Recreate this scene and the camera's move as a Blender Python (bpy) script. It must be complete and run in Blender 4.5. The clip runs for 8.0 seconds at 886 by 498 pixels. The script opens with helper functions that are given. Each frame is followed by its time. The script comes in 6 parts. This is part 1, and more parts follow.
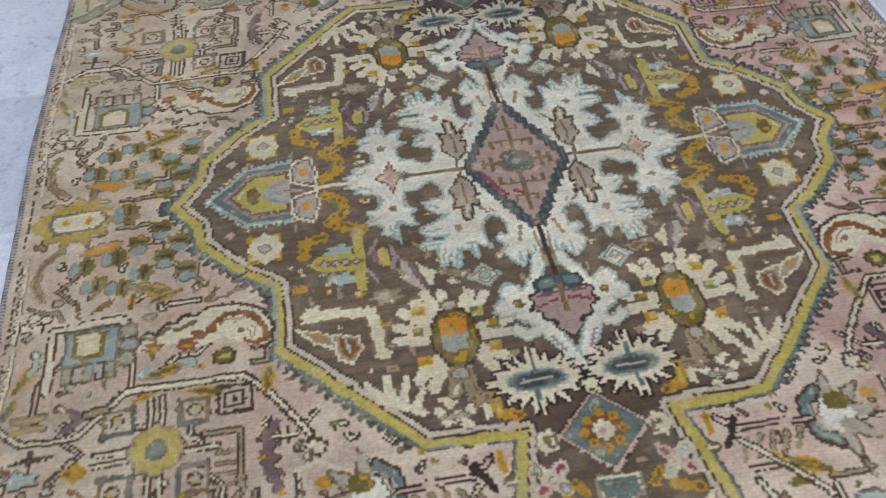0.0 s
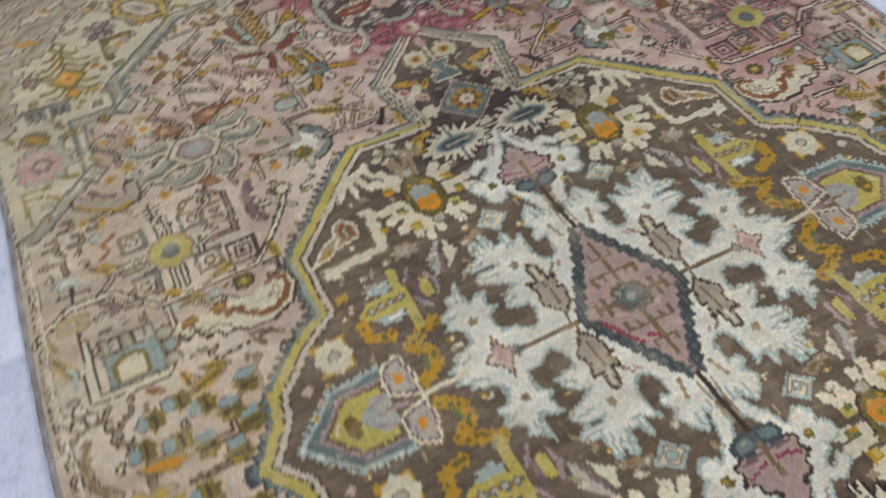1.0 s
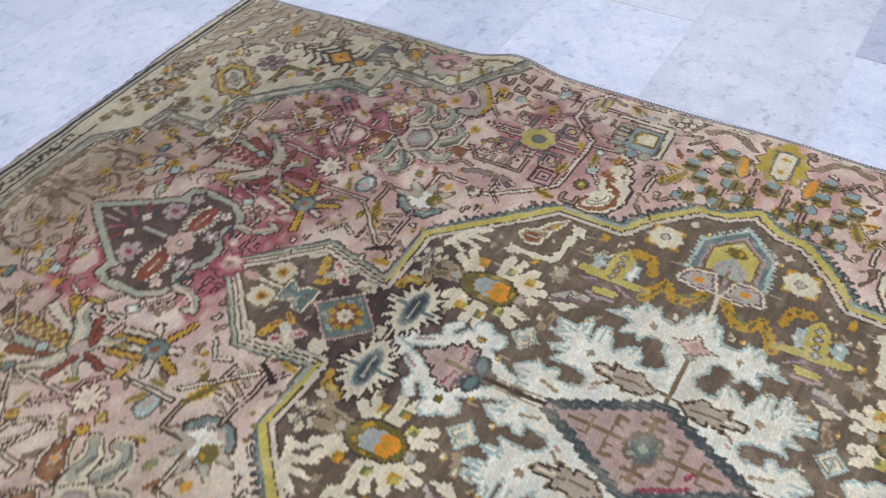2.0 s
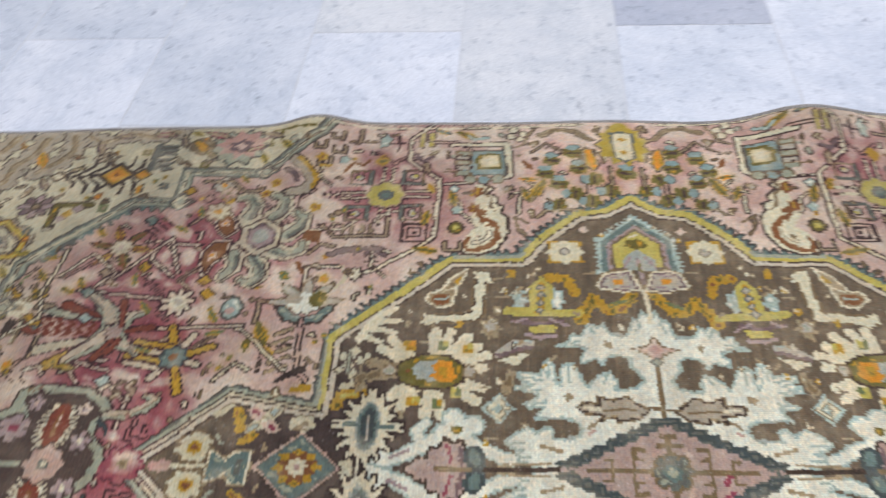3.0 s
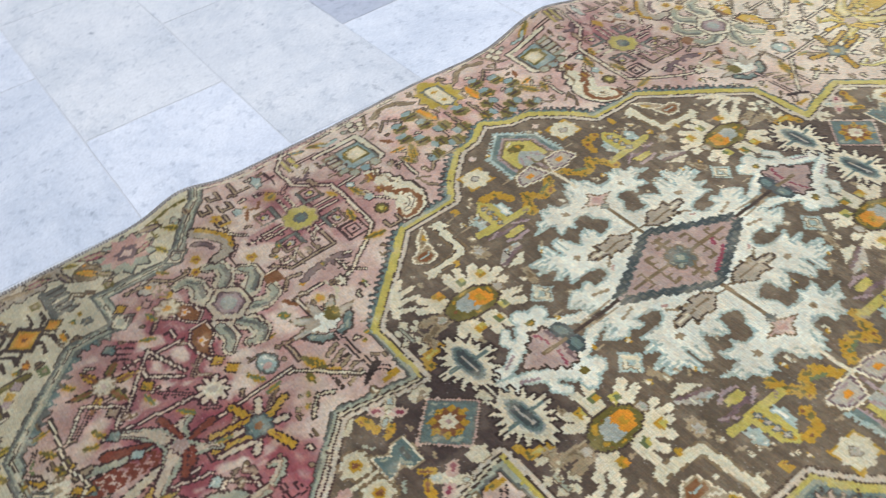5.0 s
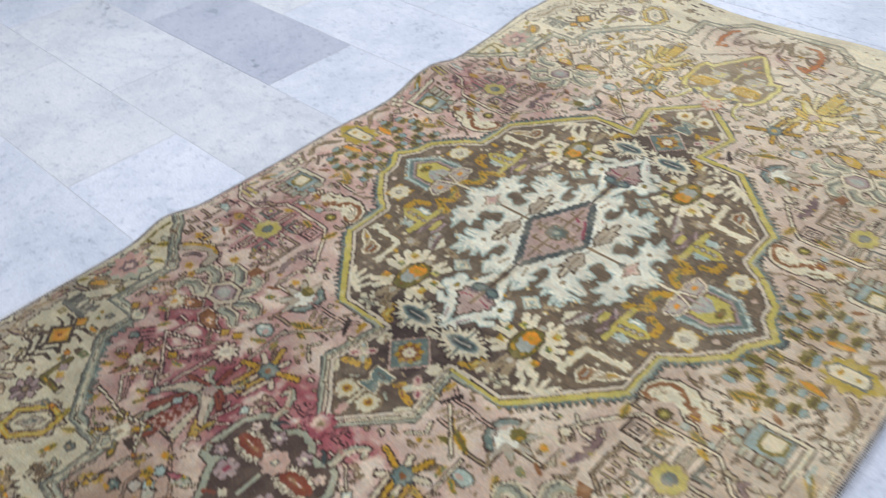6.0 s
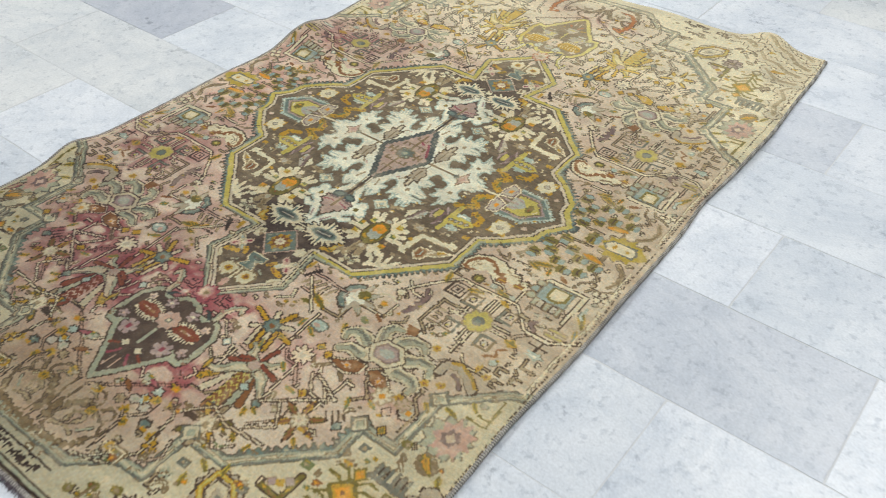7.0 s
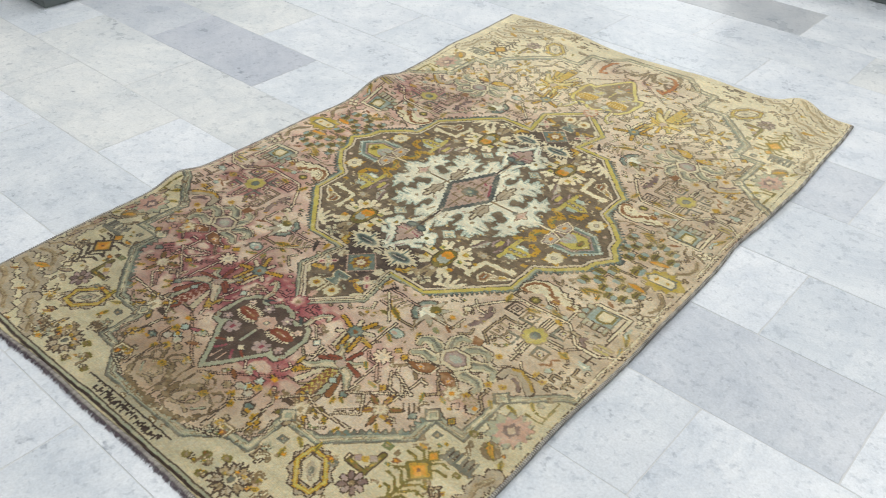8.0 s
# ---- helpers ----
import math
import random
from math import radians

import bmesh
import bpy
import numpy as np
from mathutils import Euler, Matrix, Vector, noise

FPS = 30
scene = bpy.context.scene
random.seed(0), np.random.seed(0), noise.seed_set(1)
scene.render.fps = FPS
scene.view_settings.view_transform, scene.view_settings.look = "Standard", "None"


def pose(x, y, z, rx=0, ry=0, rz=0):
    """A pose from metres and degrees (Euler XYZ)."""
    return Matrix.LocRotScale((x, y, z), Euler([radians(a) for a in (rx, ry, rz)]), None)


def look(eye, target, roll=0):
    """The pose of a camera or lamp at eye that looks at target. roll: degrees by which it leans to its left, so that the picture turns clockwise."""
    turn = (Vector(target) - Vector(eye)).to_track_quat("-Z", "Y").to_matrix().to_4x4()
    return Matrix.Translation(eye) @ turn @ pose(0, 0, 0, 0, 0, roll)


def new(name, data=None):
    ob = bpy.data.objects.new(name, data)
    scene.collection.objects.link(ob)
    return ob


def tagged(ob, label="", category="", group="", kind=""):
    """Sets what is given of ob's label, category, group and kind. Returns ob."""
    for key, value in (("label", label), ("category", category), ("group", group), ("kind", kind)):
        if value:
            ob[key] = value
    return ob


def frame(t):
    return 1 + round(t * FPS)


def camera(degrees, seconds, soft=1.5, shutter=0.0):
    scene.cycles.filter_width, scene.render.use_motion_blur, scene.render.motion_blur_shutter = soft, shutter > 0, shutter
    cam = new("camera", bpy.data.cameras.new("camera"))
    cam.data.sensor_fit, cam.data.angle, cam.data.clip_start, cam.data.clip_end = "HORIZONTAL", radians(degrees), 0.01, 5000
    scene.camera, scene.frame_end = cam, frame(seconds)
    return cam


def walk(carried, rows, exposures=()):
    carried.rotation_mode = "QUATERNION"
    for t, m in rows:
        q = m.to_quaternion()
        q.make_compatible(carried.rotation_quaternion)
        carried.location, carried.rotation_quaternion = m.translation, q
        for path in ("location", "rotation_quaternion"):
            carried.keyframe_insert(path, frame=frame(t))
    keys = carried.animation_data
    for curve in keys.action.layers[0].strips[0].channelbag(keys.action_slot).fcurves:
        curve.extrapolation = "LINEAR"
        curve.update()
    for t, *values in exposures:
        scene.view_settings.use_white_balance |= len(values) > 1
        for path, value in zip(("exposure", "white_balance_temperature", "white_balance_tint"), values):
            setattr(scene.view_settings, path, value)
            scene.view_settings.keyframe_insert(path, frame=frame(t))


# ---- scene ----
cam = camera(54.6, 8.0, soft=1.0, shutter=0.3)
PATH = [
    (0, (0.19, 0.726, 0.717), (0.019, -0.57, -0.797), -2.6),
    (0.2, (0.219, 0.669, 0.707), (0.01, -0.566, -0.853), -3.3),
    (0.4, (0.264, 0.601, 0.693), (0.022, -0.594, -0.892), -4.2),
    (0.5, (0.296, 0.563, 0.693), (0.016, -0.616, -0.898), -4.6),
    (0.7, (0.328, 0.495, 0.713), (0.006, -0.665, -0.885), -6.2),
    (1, (0.366, 0.412, 0.728), (-0.111, -0.791, -0.797), -6.7),
    (1.2, (0.38, 0.335, 0.764), (-0.233, -0.769, -0.787), -6.5),
    (1.5, (0.46, 0.258, 0.743), (-0.464, -0.752, -0.715), -2.2),
    (1.7, (0.498, 0.2, 0.769), (-0.559, -0.737, -0.647), -2.5),
    (2.8, (0.431, -0.13, 0.737), (-0.929, -0.421, -0.7), -5.2),
    (3, (0.437, -0.161, 0.754), (-0.968, -0.302, -0.662), -4.4),
    (3.2, (0.432, -0.217, 0.759), (-0.991, -0.133, -0.644), -2.5),
    (3.5, (0.483, -0.29, 0.776), (-0.916, -0.068, -0.636), -5.1),
    (4, (0.514, -0.439, 0.786), (-0.876, -0.188, -0.63), -7.3),
    (4.2, (0.484, -0.488, 0.766), (-0.878, -0.182, -0.667), -7.3),
    (5.3, (0.467, -0.745, 0.821), (-0.709, 0.166, -0.516), -6.9),
    (5.5, (0.513, -0.83, 0.872), (-0.637, 0.181, -0.414), -5.4),
    (5.6, (0.549, -0.853, 0.874), (-0.569, 0.227, -0.385), -4.7),
    (6, (0.664, -0.957, 0.957), (-0.407, 0.132, -0.334), -3.4),
    (6.2, (0.745, -0.993, 0.968), (-0.214, 0.126, -0.384), -2.4),
    (6.5, (0.84, -1.02, 0.986), (-0.045, 0.11, -0.407), -1.9),
    (6.7, (0.902, -1.064, 0.992), (-0.009, 0.12, -0.338), -1.2),
    (7, (0.962, -1.165, 1.039), (0.063, 0.057, -0.264), 1.1),
    (7.2, (1.012, -1.227, 1.069), (0.08, -0.009, -0.214), 0.1),
    (7.5, (1.028, -1.308, 1.097), (0.076, -0.061, -0.144), 0.8),
    (8, (1.039, -1.373, 1.119), (0.028, -0.128, -0.076), 1.7),
]
EXPOSURES = [(0.0, -0.45, 5900, 20), (0.5, -0.55, 5950, 24), (1.0, -0.36, 6050, 21), (1.6, -0.18, 5850, 22), (3.0, -0.05, 6200, 19), (3.4, -0.05, 6600, 14), (3.6, -0.05, 6600, 14), (4.2, 0.01, 6000, 12), (5.4, 0.02, 6050, 17), (6.0, -0.05, 6050, 17), (6.5, -0.20, 5950, 14), (6.7, -0.06, 6400, 11), (6.85, -0.04, 6650, 10), (8.0, -0.02, 6800, 10)]
walk(cam, [(t, look(eye, target, roll)) for t, eye, target, roll in PATH], EXPOSURES)

# ---- light: unseen cool ceiling panels and an added fill beyond the rug's pale end ----
world = bpy.data.worlds.new("room_air")
scene.world = world
world.use_nodes = True
world.node_tree.nodes["Background"].inputs["Color"].default_value = (0.80, 0.88, 1.0, 1)
world.node_tree.nodes["Background"].inputs["Strength"].default_value = 0.25


def area_lamp(name, eye, target, width, depth, watts, colour):
    data = bpy.data.lights.new(name, "AREA")
    data.shape, data.size, data.size_y = "RECTANGLE", width, depth
    data.energy, data.color = watts, colour
    ob = new(name, data)
    ob.matrix_world = look(eye, target)
    return ob


for px in (-1.6, 1.2):
    for py, watts in ((-2.1, 16), (0.1, 24), (2.3, 33)):
        area_lamp("ceiling_lamp", (px, py, 2.93), (px, py, 0), 0.6, 1.2, watts, (0.93, 0.97, 1.0))
# added cool light from the north, with no window or opening behind it
area_lamp("north_fill", (-0.6, 4.85, 1.5), (0.2, 0.8, 0.0), 3.2, 2.2, 26, (0.90, 0.95, 1.0))


# ---- materials ----
def node_material(name, rough, spec=0.5):
    mat = bpy.data.materials.new(name)
    mat.use_nodes = True
    nt = mat.node_tree
    bsdf = nt.nodes["Principled BSDF"]
    bsdf.inputs["Roughness"].default_value = rough
    bsdf.inputs["Specular IOR Level"].default_value = spec
    return mat, nt, bsdf


def add(nt, kind, **values):
    node = nt.nodes.new(kind)
    for key, value in values.items():
        node.inputs[key].default_value = value
    return node


def noise_node(nt, vector, scale, detail=4.0, rough=0.55, distort=0.0):
    n = add(nt, "ShaderNodeTexNoise", Scale=scale, Detail=detail, Roughness=rough, Distortion=distort)
    nt.links.new(vector, n.inputs["Vector"])
    return n


def ramp(nt, fac, stops):
    r = nt.nodes.new("ShaderNodeValToRGB")
    while len(r.color_ramp.elements) < len(stops):
        r.color_ramp.elements.new(0.5)
    for e, (p, c) in zip(r.color_ramp.elements, stops):
        e.position = p
        e.color = (c, c, c, 1) if isinstance(c, (int, float)) else (*c, 1)
    nt.links.new(fac, r.inputs["Fac"])
    return r


def mix(nt, kind, fac, a, b):
    m = nt.nodes.new("ShaderNodeMix")
    m.data_type, m.blend_type = "RGBA", kind
    for socket, value in ((m.inputs[0], fac), (m.inputs[6], a), (m.inputs[7], b)):
        if isinstance(value, bpy.types.NodeSocket):
            nt.links.new(value, socket)
        elif isinstance(value, (int, float)):
            socket.default_value = value
        else:
            socket.default_value = (*value, 1)
    return m.outputs[2]


def bump(nt, height, bsdf, strength, distance):
    b = add(nt, "ShaderNodeBump", Strength=strength, Distance=distance)
    nt.links.new(height, b.inputs["Height"])
    nt.links.new(b.outputs["Normal"], bsdf.inputs["Normal"])


def wool_material():
    mat, nt, bsdf = node_material("wool_pile", 0.95, 0.15)
    att = nt.nodes.new("ShaderNodeAttribute")
    att.attribute_name = "dye"
    pos = nt.nodes.new("ShaderNodeTexCoord").outputs["Object"]
    stretch = nt.nodes.new("ShaderNodeVectorMath")
    stretch.operation = "MULTIPLY"
    nt.links.new(pos, stretch.inputs[0])
    stretch.inputs[1].default_value = (0.22, 1.0, 1.0)
    weft = noise_node(nt, stretch.outputs[0], 520.0, 2.0)
    grain = noise_node(nt, pos, 800.0, 2.0)
    g = ramp(nt, grain.outputs["Fac"], [(0.3, 0.88), (0.7, 1.08)])
    t = ramp(nt, weft.outputs["Fac"], [(0.3, 0.91), (0.7, 1.08)])
    c = mix(nt, "MULTIPLY", 1.0, att.outputs["Color"], g.outputs["Color"])
    c = mix(nt, "MULTIPLY", 1.0, c, t.outputs["Color"])
    nt.links.new(c, bsdf.inputs["Base Color"])
    bsdf.inputs["Sheen Weight"].default_value = 0.22
    bsdf.inputs["Sheen Roughness"].default_value = 0.5
    h = mix(nt, "ADD", 0.6, weft.outputs["Color"], grain.outputs["Color"])
    bump(nt, h, bsdf, 0.30, 0.0012)
    return mat


def yarn_material(name, dark, light, scale=420.0, bands=None):
    mat, nt, bsdf = node_material(name, 0.95, 0.1)
    pos = nt.nodes.new("ShaderNodeTexCoord").outputs["Object"]
    n = noise_node(nt, pos, scale, 2.0)
    m = noise_node(nt, pos, 14.0, 3.0)
    f = mix(nt, "MIX", 0.45, n.outputs["Color"], m.outputs["Color"])
    r = ramp(nt, f, [(0.36, dark), (0.62, light)])
    c = r.outputs["Color"]
    if bands:
        # the turns of the overcast yarn
        w = add(nt, "ShaderNodeTexWave", Scale=70.0, Distortion=0.8, Detail=1.0)
        w.wave_type, w.bands_direction = "BANDS", bands
        nt.links.new(pos, w.inputs["Vector"])
        g = ramp(nt, w.outputs["Fac"], [(0.22, 0.38), (0.5, 1.0)])
        c = mix(nt, "MULTIPLY", 0.9, c, g.outputs["Color"])
    nt.links.new(c, bsdf.inputs["Base Color"])
    bump(nt, n.outputs["Fac"], bsdf, 0.6, 0.0015)
    return mat


def marble_material():
    mat, nt, bsdf = node_material("polished_marble", 0.28, 0.5)
    info = nt.nodes.new("ShaderNodeObjectInfo")
    geo = nt.nodes.new("ShaderNodeNewGeometry").outputs["Position"]
    off = nt.nodes.new("ShaderNodeVectorMath")
    off.operation = "MULTIPLY_ADD"
    comb = nt.nodes.new("ShaderNodeCombineXYZ")
    for i in range(3):
        nt.links.new(info.outputs["Random"], comb.inputs[i])
    nt.links.new(comb.outputs[0], off.inputs[0])
    off.inputs[1].default_value = (37.0, 53.0, 71.0)
    nt.links.new(geo, off.inputs[2])
    p = off.outputs[0]
    cloud = noise_node(nt, p, 6.0, 8.0, 0.66, 0.2)
    vein = noise_node(nt, p, 3.2, 9.0, 0.70, 0.6)
    speck = noise_node(nt, p, 62.0, 3.0, 0.6, 0.2)
    spot = noise_node(nt, p, 20.0, 4.0, 0.6, 0.2)
    fine = noise_node(nt, p, 240.0, 2.0)
    c1 = ramp(nt, cloud.outputs["Fac"], [(0.34, (0.78, 0.81, 0.85)), (0.60, (1.0, 1.0, 1.0))])
    c2 = ramp(nt, vein.outputs["Fac"], [(0.45, 1.0), (0.495, (0.80, 0.83, 0.86)), (0.54, 1.0)])
    c3 = ramp(nt, speck.outputs["Fac"], [(0.30, (0.62, 0.65, 0.69)), (0.44, 1.0)])
    c5 = ramp(nt, spot.outputs["Fac"], [(0.255, (0.42, 0.45, 0.50)), (0.33, 1.0)])
    c4 = ramp(nt, fine.outputs["Fac"], [(0.3, 0.90), (0.7, 1.05)])
    c = mix(nt, "MULTIPLY", 0.8, info.outputs["Color"], c1.outputs["Color"])
    c = mix(nt, "MULTIPLY", 0.45, c, c2.outputs["Color"])
    c = mix(nt, "MULTIPLY", 0.60, c, c3.outputs["Color"])
    c = mix(nt, "MULTIPLY", 0.85, c, c5.outputs["Color"])
    c = mix(nt, "MULTIPLY", 1.0, c, c4.outputs["Color"])
    nt.links.new(c, bsdf.inputs["Base Color"])
    r = ramp(nt, cloud.outputs["Fac"], [(0.3, 0.24), (0.7, 0.42)])
    nt.links.new(r.outputs["Color"], bsdf.inputs["Roughness"])
    bump(nt, fine.outputs["Fac"], bsdf, 0.05, 0.0006)
    return mat


def plaster_material(name, colour, rough=0.85):
    mat, nt, bsdf = node_material(name, rough, 0.3)
    pos = nt.nodes.new("ShaderNodeTexCoord").outputs["Object"]
    n = noise_node(nt, pos, 3.0, 5.0)
    f = noise_node(nt, pos, 90.0, 3.0)
    r = ramp(nt, n.outputs["Fac"], [(0.3, tuple(0.92 * v for v in colour)), (0.7, colour)])
    nt.links.new(r.outputs["Color"], bsdf.inputs["Base Color"])
    bump(nt, f.outputs["Fac"], bsdf, 0.15, 0.002)
    return mat


WOOL = wool_material()
SELVEDGE = yarn_material("overcast_wool", (0.22, 0.20, 0.18), (0.52, 0.49, 0.44), bands="Y")
BINDING = yarn_material("end_overcast_wool", (0.18, 0.15, 0.16), (0.64, 0.60, 0.52), bands="X")
FRINGE = yarn_material("frayed_wool", (0.05, 0.035, 0.05), (0.34, 0.28, 0.30))
WARP = yarn_material("cotton_warp", (0.38, 0.33, 0.26), (0.62, 0.56, 0.45))
MARBLE = marble_material()
GROUT = plaster_material("cement_joint", (0.66, 0.67, 0.68))
DARK_PAINT = plaster_material("dark_grey_paint", (0.15, 0.17, 0.17), 0.5)
PLASTER = plaster_material("white_plaster", (0.80, 0.80, 0.78))


# ---- building helpers ----
def mesh_object(name, verts, faces, material, parent=None, smooth=False):
    me = bpy.data.meshes.new(name)
    me.from_pydata(verts, [], faces)
    me.materials.append(material)
    if smooth:
        me.polygons.foreach_set("use_smooth", [True] * len(me.polygons))
    ob = new(name, me)
    ob.parent = parent
    return ob


def slab(name, x0, x1, y0, y1, z0, z1, material, label, category):
    bm = bmesh.new()
    bmesh.ops.create_cube(bm, size=1.0, matrix=Matrix.LocRotScale(
        ((x0 + x1) / 2, (y0 + y1) / 2, (z0 + z1) / 2), None, (x1 - x0, y1 - y0, z1 - z0)))
    me = bpy.data.meshes.new(name)
    bm.to_mesh(me)
    bm.free()
    me.materials.append(material)
    return tagged(new(name, me), label, category, kind="structure")


# ---- the room that closes the place ----
floor = slab("floor", -3.6, 3.6, -3.6, 5.0, -0.06, -0.0009, GROUT, "white marble tile floor with thin grey joints", "floor")
slab("ceiling", -3.6, 3.6, -3.6, 5.0, 3.0, 3.1, PLASTER, "plain white plaster ceiling", "ceiling")
slab("wall_west", -3.75, -3.6, -3.75, 5.15, -0.06, 3.1, PLASTER, "plain white plaster wall", "wall")
slab("wall_east", 3.6, 3.75, -3.75, 5.15, -0.06, 3.1, PLASTER, "plain white plaster wall", "wall")
slab("wall_south", -3.6, 3.6, -3.75, -3.6, -0.06, 3.1, PLASTER, "plain white plaster wall", "wall")
slab("wall_north", -3.6, 3.6, 5.0, 5.15, -0.06, 3.1, PLASTER, "plain white plaster wall", "wall")

# ---- the rug: its outline and lie ----
HALF_W, HALF_L, KNOT, PILE = 0.566, 0.962, 0.00126, 0.008


def hump(t, at, wide):
    return np.exp(-((t - at) / wide) ** 2)


def edge_west(y):
    return -0.555 + 0.020 * hump(y, 0.265, 0.06) + 0.006 * hump(y, 0.10, 0.08) - 0.022 * np.clip((y - 0.35) / 0.3, 0, 1) - 0.014 * np.clip((y - 0.65) / 0.3, 0, 1) + 0.004 * hump(y, -0.9, 0.1)


def edge_east(y):
    return 0.577 + 0.008 * hump(y, 0.52, 0.15) - 0.008 * hump(y, 0.23, 0.08) - 0.006 * hump(y, -0.45, 0.12) - 0.006 * hump(y, -0.68, 0.2) - 0.006 * hump(y, 0.97, 0.08)


def edge_south(x):
    return -0.961 + 0.0015 * np.sin(x * 21) - 0.006 * hump(x, -0.42, 0.15)


def edge_north(x):
    return 0.964 + 0.020 * hump(x, -0.48, 0.18) - 0.012 * hump(x, -0.12, 0.12) + 0.010 * hump(x, 0.42, 0.08) + 0.006 * hump(x, 0.57, 0.04)


def lift(x, y):
    """How far the rug stands off the floor."""
    w = np.clip((-x - 0.30) / 0.27, 0, 1) ** 2.2
    e = np.clip((x - 0.42) / 0.15, 0, 1) ** 2
    n = np.clip((y - 0.82) / 0.14, 0, 1) ** 2
    z = w * (0.046 * hump(y, 0.265, 0.065) + 0.020 * hump(y, -0.425, 0.05) + 0.006 * hump(y, 0.62, 0.08))
    z = z + e * (0.007 * hump(y, 0.47, 0.09) + 0.006 * hump(y, -0.13, 0.07) + 0.004 * hump(y, -0.5, 0.06))
    z = z + n * (0.028 * hump(x, 0.425, 0.055) + 0.008 * hump(x, -0.35, 0.1) + 0.006 * hump(x, 0.15, 0.09))
    return z + 0.0012 * np.sin(x * 17 + 2 * np.sin(y * 5)) * np.sin(y * 13) + 0.0012


# ---- a painter of knots: each knot of the pile takes one dyed yarn ----
NX, NY = int(2 * HALF_W / KNOT) + 1, int(2 * HALF_L / KNOT) + 1
us, vs = np.linspace(-1, 1, NX), np.linspace(-1, 1, NY)
U, V = np.meshgrid(us, vs)


def soft_field(cells_x, cells_y, seed):
    """Smooth noise from 0 to 1 over the rug."""
    rng = np.random.default_rng(seed)
    lat = rng.random((cells_y + 2, cells_x + 2))
    fx, fy = (U + 1) / 2 * cells_x, (V + 1) / 2 * cells_y
    ix, iy = np.minimum(fx.astype(int), cells_x), np.minimum(fy.astype(int), cells_y)
    tx, ty = fx - ix, fy - iy
    tx, ty = tx * tx * (3 - 2 * tx), ty * ty * (3 - 2 * ty)
    a = lat[iy, ix] * (1 - tx) + lat[iy, ix + 1] * tx
    b = lat[iy + 1, ix] * (1 - tx) + lat[iy + 1, ix + 1] * tx
    return a * (1 - ty) + b * ty


y_mid = V * HALF_L
x_mid = U * HALF_W
lo_x, hi_x = edge_west(y_mid), edge_east(y_mid)
GX = lo_x + (hi_x - lo_x) * (U + 1) / 2
lo_y, hi_y = edge_south(x_mid), edge_north(x_mid)
GY = lo_y + (hi_y - lo_y) * (V + 1) / 2
# the weaver's unevenness, and the fray of single knots
FRAY = 0.0005 * (np.random.default_rng(4).random((2, NY, NX)) - 0.5)
PX = np.where(GX < 0, 1.018 * GX, 0.990 * GX) + 0.006 * (soft_field(9, 15, 1) - 0.5) + 0.0022 * (soft_field(70, 110, 2) - 0.5) + FRAY[0]
far_end = np.clip((GY - 0.45) / 0.30, 0, 1)
PY = np.where(GY < 0, GY / 1.016, GY / (1 + 0.045 * far_end * far_end * (3 - 2 * far_end))) + 0.006 * (soft_field(9, 15, 3) - 0.5) + 0.0022 * (soft_field(70, 110, 4) - 0.5) + FRAY[1]

# each knot is a small step of the pattern, and sits a little awry
STEP = 0.0027
CX, CY = np.floor(PX / STEP).astype(int), np.floor(PY / STEP).astype(int)
KNOTS = np.random.default_rng(5).random((5, 1024, 1024)).astype(np.float32)
AWRY = KNOTS[:, CY % 1024, CX % 1024]
PX, PY = (CX + 0.5) * STEP + 0.0008 * (AWRY[0] - 0.5), (CY + 0.5) * STEP + 0.0008 * (AWRY[1] - 0.5)

INKS = {
    "field": (192, 168, 147), "pink": (188, 164, 144), "brown": (101, 86, 66), "cream": (212, 200, 166), "snow": (216, 212, 188), "ice": (158, 171, 156),
    "teal": (100, 114, 104), "slate": (100, 100, 88), "olive": (104, 93, 40), "yellow": (179, 163, 79), "gold": (174, 133, 38),
    "orange": (204, 134, 36), "rust": (124, 80, 44), "red": (122, 62, 42), "rose": (184, 152, 132), "dark": (54, 41, 34),
    "mauve": (112, 90, 86), "aub": (80, 64, 54), "green": (106, 112, 70), "grey": (172, 162, 142), "ivory": (206, 196, 162),
    "dusk": (168, 143, 128), "navy": (70, 76, 72), "ash": (152, 133, 100), "wine": (136, 66, 74), "line": (69, 55, 43),
    "sage": (152, 153, 128), "taupe": (120, 100, 70), "lilac": (156, 134, 127), "blush": (180, 140, 124), "sky": (156, 159, 144), "stone": (164, 150, 126), "band": (190, 176, 150), "mustard": (166, 142, 50), "glacier": (128, 146, 138), "ember": (174, 106, 58)}
CODE = {k: i for i, k in enumerate(INKS)}
ink = np.full((NY, NX), CODE["field"], np.uint8)
HERE = np.eye(3)


def move(m, x, y, turn=0.0, sx=1.0, sy=None):
    a, sy = math.radians(turn), sx if sy is None else sy
    c, s = math.cos(a), math.sin(a)
    return m @ np.array([[c * sx, -s * sy, x], [s * sx, c * sy, y], [0, 0, 1]])


def laid(m, pts):
    p = np.asarray(pts, float)
    return p @ m[:2, :2].T + m[:2, 2]


def window(p, margin):
    y0, y1 = p[:, 1].min() - margin, p[:, 1].max() + margin
    x0, x1 = p[:, 0].min() - margin, p[:, 0].max() + margin
    i0, i1 = np.searchsorted(vs, [y0 / HALF_L - 0.02, y1 / HALF_L + 0.02])
    j0, j1 = np.searchsorted(us, [x0 / HALF_W - 0.04, x1 / HALF_W + 0.04])
    return slice(i0, i1), slice(j0, j1)


